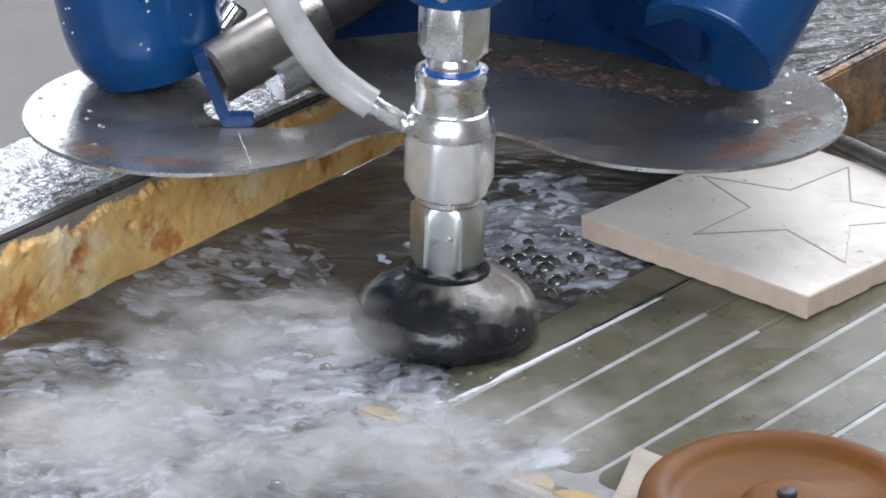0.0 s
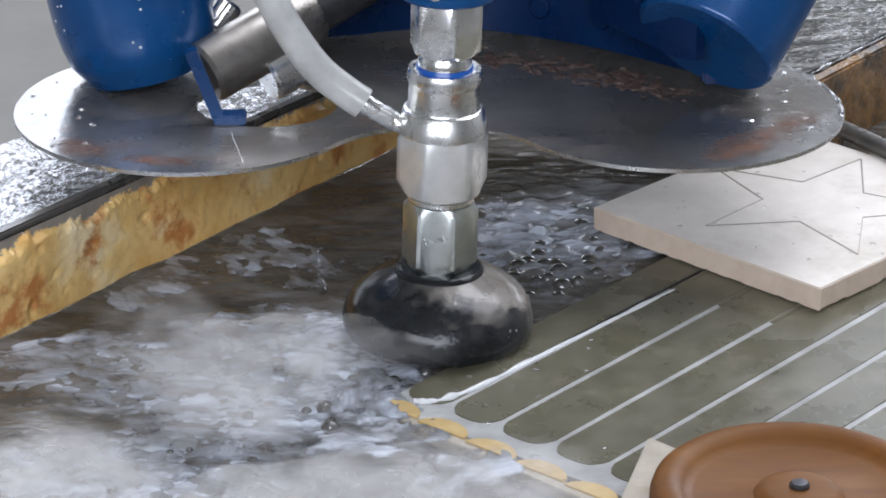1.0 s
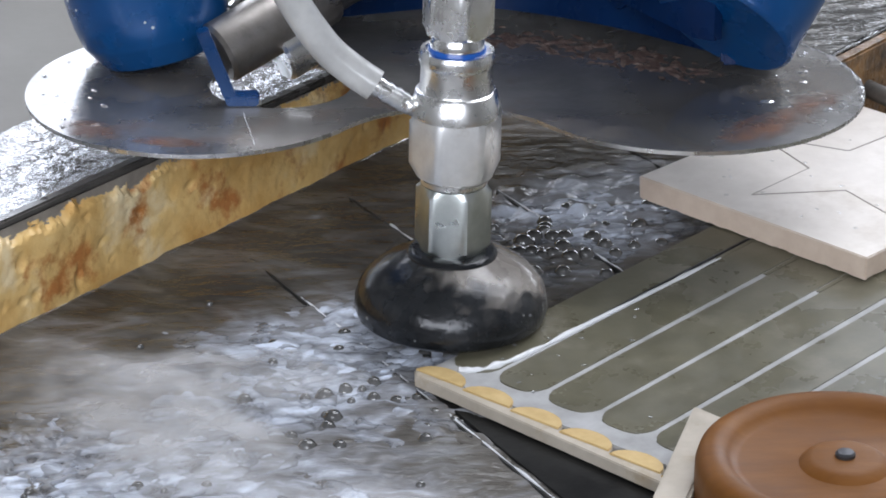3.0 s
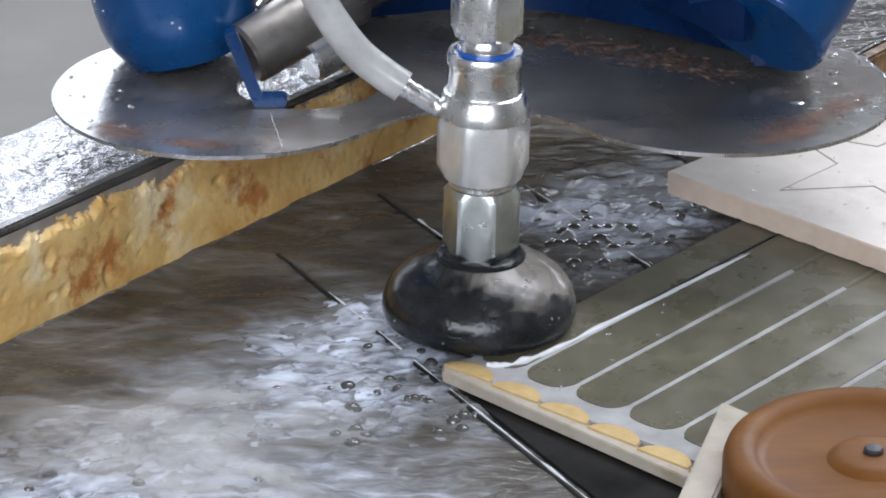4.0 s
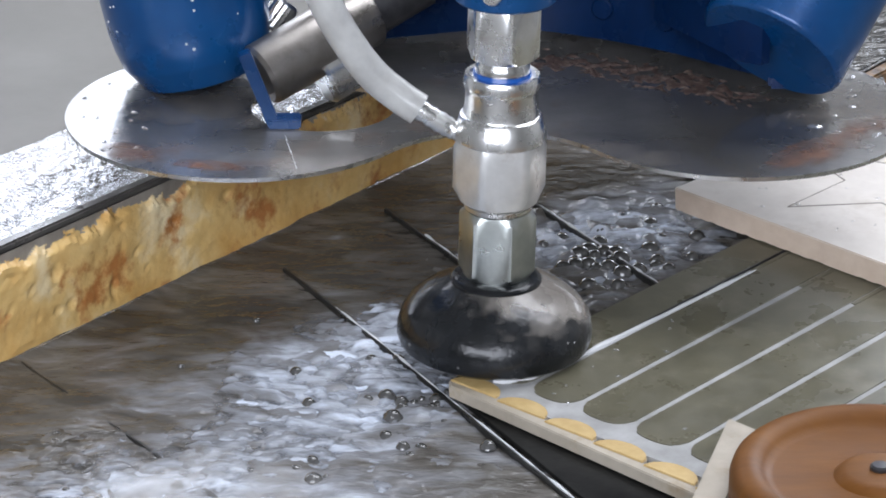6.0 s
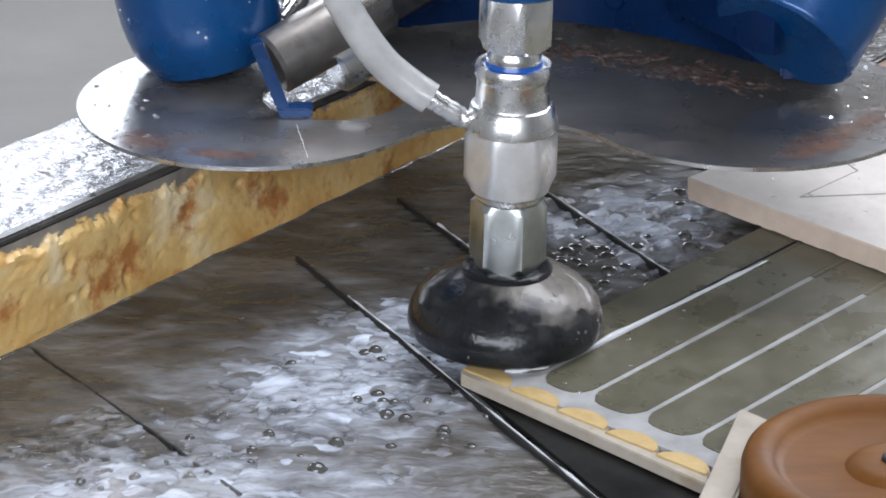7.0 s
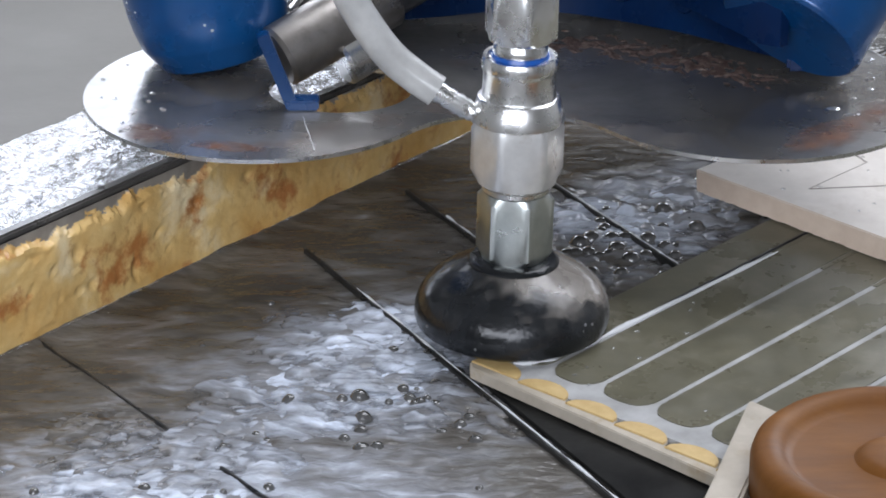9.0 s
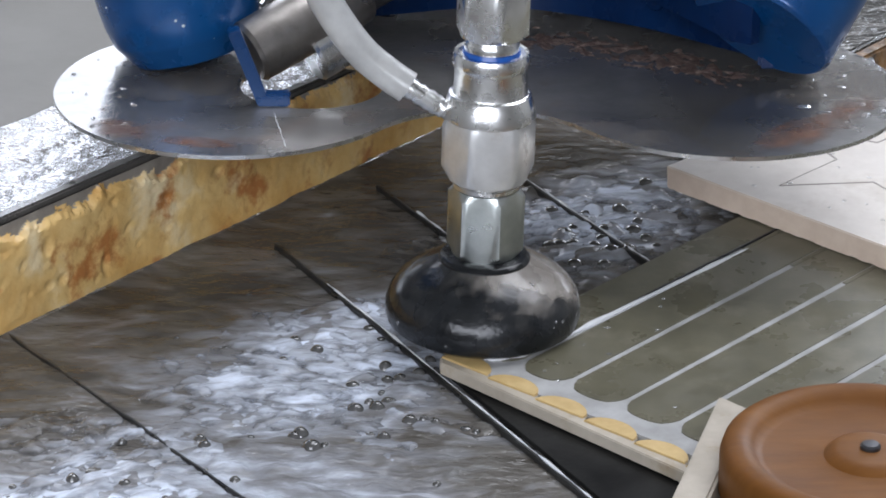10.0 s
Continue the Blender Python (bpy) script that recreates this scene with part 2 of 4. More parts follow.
# ---- mesh helpers ----
def mesh_of(bm, name, mat, smooth=True):
    me = bpy.data.meshes.new(name)
    bmesh.ops.recalc_face_normals(bm, faces=bm.faces)
    bm.to_mesh(me)
    bm.free()
    me.materials.append(mat)
    if smooth:
        me.shade_smooth()
        me.set_sharp_from_angle(angle=radians(35))
    return me


def part(name, bm, mat, parent, label="", smooth=True):
    ob = new(name, mesh_of(bm, name, mat, smooth))
    ob.parent = parent
    if label:
        tagged(ob, label)
    return ob


def thing(name, bm, mat, label, category, group="", kind="", smooth=True):
    return tagged(new(name, mesh_of(bm, name, mat, smooth)), label, category, group, kind)


def empty(name, label, category, place=(0, 0, 0), kind=""):
    ob = new(name)
    ob.empty_display_size = 0.02
    ob.location = place
    return tagged(ob, label, category, kind=kind)


def lathe(profile, seg=64, m=None, bm=None):
    """Profile of (radius, z) turned round z; ends closed by discs."""
    bm = bm or bmesh.new()
    rings = []
    for r, z in profile:
        rings.append([bm.verts.new((r * math.cos(a), r * math.sin(a), z)) for a in (2 * math.pi * i / seg for i in range(seg))])
    for a, b in zip(rings, rings[1:]):
        for i in range(seg):
            bm.faces.new((a[i], a[(i + 1) % seg], b[(i + 1) % seg], b[i]))
    bm.faces.new(rings[0][::-1])
    bm.faces.new(rings[-1])
    if m is not None:
        bmesh.ops.transform(bm, matrix=m, verts=[v for r in rings for v in r])
    return bm


def prism(outline, z0, z1, bevel=0.0, seg=2):
    bm = bmesh.new()
    low = [bm.verts.new((x, y, z0)) for x, y in outline]
    top = [bm.verts.new((x, y, z1)) for x, y in outline]
    n = len(outline)
    sides = [bm.faces.new((low[i], low[(i + 1) % n], top[(i + 1) % n], top[i])) for i in range(n)]
    bm.faces.new(low[::-1])
    cap = bm.faces.new(top)
    if bevel:
        bmesh.ops.bevel(bm, geom=list(cap.edges), offset=bevel, segments=seg, affect="EDGES", clamp_overlap=True)
    return bm


def box(x0, y0, z0, x1, y1, z1, bevel=0.0, seg=2, m=None):
    bm = prism([(x0, y0), (x1, y0), (x1, y1), (x0, y1)], z0, z1)
    if bevel:
        bmesh.ops.bevel(bm, geom=list(bm.edges), offset=bevel, segments=seg, affect="EDGES", clamp_overlap=True)
    if m is not None:
        bmesh.ops.transform(bm, matrix=m, verts=bm.verts)
    return bm


def spline(points, steps=8):
    """A smooth line through the points."""
    pts = [Vector(p) for p in points]
    pts = [pts[0] * 2 - pts[1], *pts, pts[-1] * 2 - pts[-2]]
    out = []
    for i in range(1, len(pts) - 2):
        a, b, c, d = pts[i - 1:i + 3]
        for k in range(steps):
            t = k / steps
            out.append(0.5 * (2 * b + (c - a) * t + (2 * a - 5 * b + 4 * c - d) * t * t + (3 * b - a - 3 * c + d) * t ** 3))
    return out + [pts[-2]]


def tube(points, radii, seg=24):
    bm = bmesh.new()
    rings = []
    n = len(points)
    for i, p in enumerate(points):
        d = (points[min(i + 1, n - 1)] - points[max(i - 1, 0)]).normalized()
        side = d.cross(Vector((0, 1, 0))).normalized()
        up = side.cross(d)
        r = radii[i] if isinstance(radii, list) else radii
        rings.append([bm.verts.new(p + side * r * math.cos(a) + up * r * math.sin(a)) for a in (2 * math.pi * k / seg for k in range(seg))])
    for a, b in zip(rings, rings[1:]):
        for i in range(seg):
            bm.faces.new((a[i], a[(i + 1) % seg], b[(i + 1) % seg], b[i]))
    bm.faces.new(rings[0][::-1])
    bm.faces.new(rings[-1])
    return bm


def rod(a, b, profile, seg=48):
    """A turned piece whose axis runs from a to b; profile of (share of the length, radius)."""
    a, b = Vector(a), Vector(b)
    q = (b - a).to_track_quat("Z", "Y").to_matrix().to_4x4()
    return lathe([(r, t * (b - a).length) for t, r in profile], seg, Matrix.Translation(a) @ q)


def hexagon(r, z0, z1, turn=0.0, chamfer=0.06):
    """A hexagonal nut with its corners turned off at both ends."""
    bm = bmesh.new()
    seg, rings = 48, []
    flat = r * math.cos(math.pi / 6)
    h = z1 - z0
    for z, lim in ((z0, flat * 0.98), (z0 + h * chamfer, r), (z1 - h * chamfer, r), (z1, flat * 0.98)):
        ring = []
        for i in range(seg):
            a = 2 * math.pi * i / seg
            k = (a + math.pi / 6) % (math.pi / 3) - math.pi / 6
            rr = min(flat / math.cos(k), lim)
            ring.append(bm.verts.new((rr * math.cos(a + turn), rr * math.sin(a + turn), z)))
        rings.append(ring)
    for a, b in zip(rings, rings[1:]):
        for i in range(seg):
            bm.faces.new((a[i], a[(i + 1) % seg], b[(i + 1) % seg], b[i]))
    bm.faces.new(rings[0][::-1])
    bm.faces.new(rings[-1])
    return bm


# ---- the hall ----
def walled(name, boxes, label):
    """A wall of blocks that leave its openings free."""
    bm = bmesh.new()
    for b in boxes:
        piece = box(*b)
        me = bpy.data.meshes.new("piece")
        piece.to_mesh(me)
        piece.free()
        bm.from_mesh(me)
        bpy.data.meshes.remove(me)
    return thing(name, bm, PLASTER, label, "wall", kind="structure")


def hall():
    thing("floor", box(-6, -5, -0.95, 6, 5, -0.85), CONCRETE, "pale grey worn concrete workshop floor", "floor", kind="structure")
    thing("ceiling", box(-6, -5, 4.5, 6, 5, 4.6), PLASTER, "plain light workshop roof", "ceiling", kind="structure")
    for name, b in (("wall_west", (-6.2, -5, -0.95, -6, 5, 4.6)), ("wall_east", (6, -5, -0.95, 6.2, 5, 4.6))):
        thing(name, box(*b), PLASTER, "plain grey plastered workshop wall", "wall", kind="structure")
    # the two end walls, unseen, with openings set for the lamps and reflections
    walled("wall_south", ((-6.2, -5.2, -0.95, 6.2, -5, 1.1), (-6.2, -5.2, 3.5, 6.2, -5, 4.6), (-6.2, -5.2, 1.1, -3.7, -5, 3.5), (1.3, -5.2, 1.1, 6.2, -5, 3.5)), "plain grey plastered wall with an opening added for the fill lamp")
    walled("wall_north", ((-6.2, 5, -0.95, 6.2, 5.2, 0.9), (-6.2, 5, 3.5, 6.2, 5.2, 4.6), (-6.2, 5, 0.9, -5.3, 5.2, 3.5), (-0.5, 5, 0.9, 1.3, 5.2, 3.5), (4.5, 5, 0.9, 6.2, 5.2, 3.5)), "plain grey plastered wall with two window openings")


hall()

# ---- the tank ----
WALL_FOOT, WALL_WAY = Vector((-0.1316, -0.048, 0)), Vector((0.616, 0.788, 0))
WALL_OUT = Vector((-0.788, 0.616, 0))
WALL_TURN = math.atan2(WALL_WAY.y, WALL_WAY.x)
WALL_TOP = 0.031


def along(s, out, z):
    return WALL_FOOT + WALL_WAY * s + WALL_OUT * out + Vector((0, 0, z))


def crusted_wall(s0, s1, shift):
    """The inner face of the tank wall under an uneven crust that frays towards its top edge."""
    bm = bmesh.new()
    ns, nz = int((s1 - s0) / 0.0008), 96
    grid = []
    for i in range(ns + 1):
        s = s0 + (s1 - s0) * i / ns
        edge = 0.0287 + 0.0050 * noise.fractal((s * 22, 3.1, 0), 0.7, 2.1, 8)
        col = []
        for k in range(nz + 1):
            z = -0.03 + (WALL_TOP + 0.03) * k / nz
            fray = edge + 0.0022 * noise.fractal((s * 180, z * 180, 4.0), 0.6, 2.0, 4) - z
            thick = 0.0026 + 0.0006 * noise.fractal((s * 40, z * 40, 7.0), 0.9, 2.0, 5) - 0.0004 * max(0.0, noise.noise((s * 300, z * 300, 2)))
            thick -= 0.0040 * max(0.0, noise.noise((s * 150, z * 150, 11)) - 0.42) - 0.0005 * max(0.0, noise.noise((s * 75, z * 75, 15)))
            thick = 0.0003 + (thick - 0.0003) * max(0.0, min(1.0, fray / 0.0025))
            v = bm.verts.new(along(s, shift - thick, z))
            col.append((v, fray))
        grid.append(col)
    for a, b in zip(grid, grid[1:]):
        for k in range(nz):
            f = bm.faces.new((a[k][0], b[k][0], b[k + 1][0], a[k + 1][0]))
            f.material_index = 1 if a[k][1] < 0 else 0
    return bm


def tank():
    side = empty("tank_wall", "tank wall with a frayed ochre crust, a dark edge and a wet metal ledge", "tank wall", kind="structure")
    crust = part("crust", crusted_wall(-0.12, 0.42, 0.0), CRUST, side, "flaking ochre and rust-brown mineral crust")
    crust.data.materials.append(BARE)
    m = Matrix.Translation(WALL_FOOT) @ pose(0, 0, 0, 0, 0, math.degrees(WALL_TURN))
    part("wall_core", box(-0.3, 0.0005, -0.25, 0.6, 0.004, WALL_TOP, 0.0006, 2, m), TRIM, side, "thin dark steel wall")
    part("edge_strip", box(-0.3, -0.0006, WALL_TOP + 0.0003, 0.6, 0.0042, WALL_TOP + 0.003, 0.0008, 2, m), TRIM, side, "dark wet edge strip")
    # the ledge, wet and dented
    bm = bmesh.new()
    nx, ny = 160, 16
    grid = [[bm.verts.new(along(-0.3 + 0.9 * i / nx, 0.0046 + 0.056 * j / ny, WALL_TOP + 0.0012 + 0.0007 * noise.fractal((i * 0.35, j * 0.5, 0), 0.9, 2, 3)))
             for j in range(ny + 1)] for i in range(nx + 1)]
    for a, b in zip(grid, grid[1:]):
        for j in range(ny):
            bm.faces.new((a[j], b[j], b[j + 1], a[j + 1]))
    top = list(bm.faces)
    ext = bmesh.ops.extrude_face_region(bm, geom=top)
    bmesh.ops.translate(bm, verts=[v for v in ext["geom"] if isinstance(v, bmesh.types.BMVert)], vec=(0, 0, -0.004))
    part("ledge", bm, WET, side, "wet rippled galvanised ledge")

    far = empty("tank_wall", "far tank wall with shade-darkened brown crust and a wet ledge", "tank wall", kind="structure")
    m2 = pose(0.188, 0.131, 0, 0, 0, 50.5)
    part("wall_core", box(-0.03, 0.0, -0.25, 0.35, 0.006, 0.029, 0.001, 2, m2), SHADED_CRUST, far, "rust-brown crusted steel wall, darkened for the shade it lies in")
    part("ledge", box(-0.03, 0.0065, 0.022, 0.35, 0.30, 0.030, 0.001, 2, m2), DIM_LEDGE, far, "wet grey steel ledge, darkened for its dimmer reflection")
    bead = [m2 @ Vector((-0.028 + 0.0035 * i, 0.0062 + 0.0010 * noise.noise((i * 0.6, 3, 0)), 0.0296)) for i in range(105)]
    part("water_bead", tube(bead, [max(0.0002, 0.0005 + 0.0013 * noise.noise((i * 0.45, 8, 1))) for i in range(105)], 8), CLEAR, far, "broken bright bead of water along the edge")
    thing("tank_base", box(-0.5, -0.7, -0.85, 0.8, 0.055, -0.25, 0, 1, m), DARK, "dark steel base under the water tank", "tank base", kind="structure")


tank()
SLAT_WAY = Vector((0.478, -0.878, 0))


grate = empty("tank_grate", "grate of dark steel slats standing in the tank", "grate", kind="structure")


def slat(place, length, tilt=0.0, way=SLAT_WAY, top=-0.0050, shine=None):
    turn = math.degrees(math.atan2(way.y, way.x))
    bm = box(0, -0.0007, -0.06, length, 0.0007, 0, 0.0003, 2)
    bmesh.ops.subdivide_edges(bm, edges=[e for e in bm.edges if e.calc_length() > 0.05], cuts=24)
    for v in bm.verts:
        v.co.y += 0.0005 * noise.noise((v.co.x * 22, place[0] * 50, 0))
        if v.co.z > -0.001:
            v.co.z += 0.0006 * noise.noise((v.co.x * 160, place[1] * 50, 5)) - 0.0006
    ob = part("slat", bm, SLAT, grate)
    ob.matrix_world = pose(place[0], place[1], top, 0, tilt, turn)
    if shine:
        a, b = shine
        line = [Vector((a + (b - a) * i / 60, 0.0007 + 0.0005 * noise.noise(((a + (b - a) * i / 60) * 22, place[0] * 50, 0)), -0.0005)) for i in range(61)]
        part("wet_edge", tube(line, [0.0001 + 0.0007 * max(0.0, 0.35 + noise.noise((i * 0.4, place[0] * 90, 3))) for i in range(61)], 6), GLINT_WATER, ob, "broken bead of water on the edge, whitened for its glint")
    return ob


slat((-0.0495, 0.0135), 0.24, shine=(0.04, 0.235))
slat((-0.138, -0.0566), 0.2, way=Vector((0.6, -0.8, 0)), top=-0.0063)
slat((-0.0136, 0.0681), 0.21, shine=(0.03, 0.14))
slat((0.0418, 0.0736), 0.3, shine=(0.0, 0.12))
slat((0.095, 0.115), 0.3)

# thin near-black sheet filling the triangle between slat and slab
thing("dark_sheet", prism([(0.0095, -0.0885), (0.0515, -0.1660), (0.066, -0.196), (0.115, -0.196), (0.085, -0.130), (0.030, -0.085)], -0.0064, -0.0050, 0.0003), BLACK,
      "near-black thin sheet under the slab's front edge", "plate")

bar = thing("round_bar", rod((0, 0, 0), (0.16, 0, 0), [(0, 0.0034), (0.02, 0.0036), (0.98, 0.0036), (1, 0.0034)], 24), TRIM,
            "black wet round bar lying behind the cream tile", "bar")
bar.matrix_world = pose(0.178, 0.153, 0.012, 0, 0, -58)


# ---- water ----
def stir_at(x, y):
    """How much the jet stirs the water: before the head, along the drift, and behind it by the tile."""
    def spot(cx, cy, sx, sy):
        return math.exp(-((x - cx) / sx) ** 2 - ((y - cy) / sy) ** 2)
    return min(1.0, spot(-0.014, -0.082, 0.052, 0.048) + 0.8 * spot(-0.008, -0.042, 0.026, 0.034) + 0.40 * spot(-0.055, -0.085, 0.040, 0.050) + 1.0 * spot(-0.090, -0.165, 0.065, 0.036) + 0.78 * spot(0.0, -0.180, 0.07, 0.045) + 1.1 * spot(0.070, 0.045, 0.044, 0.050) + 0.5 * spot(0.105, 0.085, 0.030, 0.035))


def water_sheet():
    bm = bmesh.new()
    nx, ny, w, h = 230, 230, 0.46, 0.56
    grid, thick = [], bm.verts.layers.float.new("foam")
    for i in range(nx + 1):
        col = []
        for j in range(ny + 1):
            x, y = -0.2 + w * i / nx, -0.30 + h * j / ny
            swell = 0.0011 * noise.fractal((x * 34, y * 34, 0.3), 0.9, 2.0, 4)
            stir = stir_at(x, y)
            chop = (0.0017 + 0.0022 * math.exp(-((x - 0.065) / 0.05) ** 2 - ((y - 0.05) / 0.05) ** 2)) * noise.fractal((x * 90, y * 90, 4.0), 0.8, 2.1, 5)
            away = max(0.0, -(Vector((x, y, 0)) - WALL_FOOT).dot(WALL_OUT) - 0.0025)
            v = bm.verts.new((x, y, swell * 0.6 + chop * stir + 0.0014 * math.exp(-away / 0.0028)))
            v[thick] = 0.72 * stir
            col.append(v)
        grid.append(col)
    for a, b in zip(grid, grid[1:]):
        for j in range(ny):
            if (a[j].co - WALL_FOOT).dot(WALL_OUT) < 0.020:
                bm.faces.new((a[j], b[j], b[j + 1], a[j + 1]))
    for v in [v for v in bm.verts if not v.link_faces]:
        bm.verts.remove(v)
    return thing("water", bm, WATER, "murky brown rippled water filling the tank", "water", kind="structure")


water = water_sheet()
foot_line = [along(-0.12 + 0.0045 * i, -0.0034 - 0.0006 * noise.noise((i * 0.5, 4, 0)), 0.0012) for i in range(110)]
part("edge_bead", tube(foot_line, [0.0001 + 0.0009 * max(0.0, noise.noise((i * 0.9, 1, 5)) - 0.05) for i in range(110)], 6), CLEAR, water, "thin broken bead of water where it meets the wall")


def keep_islands(bm, least):
    """Drops loose points and all connected pieces of fewer faces than that."""
    seen = set()
    for start in list(bm.verts):
        if start in seen:
            continue
        island, todo = [], [start]
        seen.add(start)
        while todo:
            v = todo.pop()
            island.append(v)
            for e in v.link_edges:
                w = e.other_vert(v)
                if w not in seen:
                    seen.add(w)
                    todo.append(w)
        if len(island) < least:
            for v in island:
                bm.verts.remove(v)


def foam_patch(seed, lx, ly, ragged, at, turn, height=1.0, label="ragged patch of white churned foam on the tank water", base=None):
    """A ragged sheet of churned foam with holes, its rim sinking into the water."""
    bm = bmesh.new()
    thick, cover = bm.verts.layers.float.new("foam"), bm.verts.layers.float.new("cover")
    n = 52
    o = seed * 7.31
    grid = {}
    for i in range(n + 1):
        for j in range(n + 1):
            u, v = 2 * i / n - 1, 2 * j / n - 1
            x, y = u * lx, v * ly
            body = 1 - (u * u + v * v) + 0.75 * noise.fractal((x * 55 + o, y * 55, 0), 0.8, 2.0, 5) - ragged
            hole = noise.fractal((x * 75, y * 100 + o, 9), 0.8, 2.0, 3)
            amount = min(body, 0.55 + hole)
            if amount > -0.15:
                up = max(0.0, min(1.0, amount / 0.7))
                up = up * up * (3 - 2 * up)
                z = 0.0016 * up + 0.0009 * up * noise.fractal((x * 85, y * 110, o), 0.9, 2.0, 4) - 0.0007 + 0.012 * min(0.0, amount)
                grid[i, j] = bm.verts.new((x, y, z * height))
                solid = max(0.0, min(1.0, (amount + 0.12) / 0.75))
                grid[i, j][cover] = solid * solid * (3 - 2 * solid)
                wx, wy = at[0] + x * math.cos(turn) - y * math.sin(turn), at[1] + x * math.sin(turn) + y * math.cos(turn)
                grid[i, j][thick] = min(0.95, (0.72 * stir_at(wx, wy) if base is None else base) + 0.14 * up)
    for i in range(n):
        for j in range(n):
            q = [grid.get(k) for k in ((i, j), (i + 1, j), (i + 1, j + 1), (i, j + 1))]
            if None not in q:
                bm.faces.new(q)
    keep_islands(bm, 60)
    return thing("foam_patch", bm, FOAM, label, "foam", "foam on the water")


BUBBLE = surface("thin_water_film", [(0.35, (0.03, 0.028, 0.022)), (0.65, (0.10, 0.10, 0.10))], 120, (0.02, 0.08), 0.0, 0.0, coat=1.0)


def bubble(r):
    """A bubble on the water: a low dome with a raised ring where it meets the surface."""
    prof = [(r * 1.25, -0.0006), (r * 1.12, 0.0001), (r * 1.02, 0.0003), (r * 0.97, r * 0.20), (r * 0.86, r * 0.42), (r * 0.66, r * 0.60), (r * 0.40, r * 0.70), (r * 0.05, r * 0.73)]
    return thing("water_bubble", lathe(prof, 28), BUBBLE, "dark glossy bubble floating among the foam", "bubble", "bubbles on the water")


FLOATING, SINKING, RUNNING = [], [], []
rnd = random.Random(4)
SPOTS = [(-0.016, -0.092, 0.032, 0.024, 15), (-0.004, -0.056, 0.014, 0.016, 6), (-0.090, -0.160, 0.034, 0.018, 9), (0.066, 0.045, 0.020, 0.024, 11)]
for cx, cy, sx, sy, count in SPOTS:
    for k in range(count):
        x, y, turn = rnd.gauss(cx, sx), rnd.gauss(cy, sy), rnd.choice((0, 180)) + rnd.uniform(-20, 30)
        size = rnd.uniform(0.015, 0.028)
        ob = foam_patch(rnd.uniform(1, 90), size * rnd.uniform(1.3, 2.0), size, rnd.uniform(0.2, 0.5), (x, y), radians(turn))
        FLOATING.append((ob, x, y, turn, rnd.uniform(0, 6.28)))
for k in range(22):
    x, y = (rnd.gauss(-0.012, 0.026), rnd.gauss(-0.095, 0.020)) if k < 14 else (rnd.gauss(0.064, 0.016), rnd.gauss(0.045, 0.018))
    FLOATING.append((bubble(rnd.uniform(0.0012, 0.0030)), x, y, 0, rnd.uniform(0, 6.28)))
# small dark bubbles all over the foam before the head
for k in range(48):
    x, y = (rnd.gauss(-0.010, 0.024), rnd.gauss(-0.082, 0.024)) if k < 30 else (rnd.gauss(-0.070, 0.035), rnd.gauss(-0.150, 0.022))
    FLOATING.append((bubble(rnd.uniform(0.0009, 0.0022)), x, y, 0, rnd.uniform(0, 6.28)))
# a raft of larger dark bubbles behind the head
for k in range(26):
    FLOATING.append((bubble(rnd.uniform(0.0020, 0.0036)), rnd.gauss(0.066, 0.014), rnd.gauss(0.022, 0.018), 0, 1.0 + rnd.uniform(-0.2, 0.2)))
# thin milky foam that settles as the water falls
for k in range(10):
    x, y, turn = rnd.uniform(-0.14, 0.0), rnd.uniform(-0.15, -0.02), rnd.uniform(0, 360)
    ob = foam_patch(k + 60, rnd.uniform(0.03, 0.045), rnd.uniform(0.022, 0.034), rnd.uniform(0.0, 0.25), (x, y), radians(turn), 0.8, "thin milky veil of foam settling into the tank water", 0.42)
    SINKING.append((ob, x, y, turn, rnd.uniform(0, 6.28), rnd.uniform(2.0, 5.0)))
for k in range(10):
    x, y, turn = rnd.uniform(-0.10, 0.0), rnd.uniform(-0.06, 0.05), rnd.uniform(0, 360)
    ob = foam_patch(k + 120, rnd.uniform(0.026, 0.038), rnd.uniform(0.02, 0.03), rnd.uniform(0.1, 0.35), (x, y), radians(turn), 0.8, "thin milky veil of foam settling into the tank water", 0.34)
    SINKING.append((ob, x, y, turn, rnd.uniform(0, 6.28), rnd.uniform(2.2, 4.0)))
# thick foam behind the head that breaks up within two seconds
for k in range(8):
    x, y, turn = rnd.gauss(0.062, 0.018), rnd.gauss(0.045, 0.022), rnd.uniform(-20, 30)
    ob = foam_patch(k + 150, rnd.uniform(0.024, 0.036), rnd.uniform(0.016, 0.024), rnd.uniform(0.0, 0.2), (x, y), radians(turn), 1.0, "thick white foam breaking up behind the cutting head", 0.74)
    SINKING.append((ob, x, y, turn, rnd.uniform(0, 6.28), rnd.uniform(1.6, 3.0)))
# foam that washes off the slab's front corner
for k, (x, y) in enumerate(((0.030, -0.103), (0.056, -0.128), (0.030, -0.078))):
    RUNNING.append((foam_patch(k + 90, 0.028, 0.018, 0.2 + 0.05 * k, (x, y), radians(40 * k), 0.6, "thin film of foam running off the slab into the tank", 0.62), x, y, 40 * k, rnd.uniform(0, 6.28)))

# spray mist: thin wavy veils that drift off to the side
MIST, mn, ml, mp = material("fine_spray_mist")
mat_at = mn.new("ShaderNodeAttribute")
mat_at.attribute_name = "mist"
mist_amount = mn.new("ShaderNodeMath")
mist_amount.operation = "MULTIPLY"
ml.new(mat_at.outputs["Fac"], mist_amount.inputs[0])
ml.new(ramp_node(mn, ml, noise_node(mn, ml, 42, 5, 0.5), [(0.33, grey(0.10)), (0.66, grey(0.62))]), mist_amount.inputs[1])
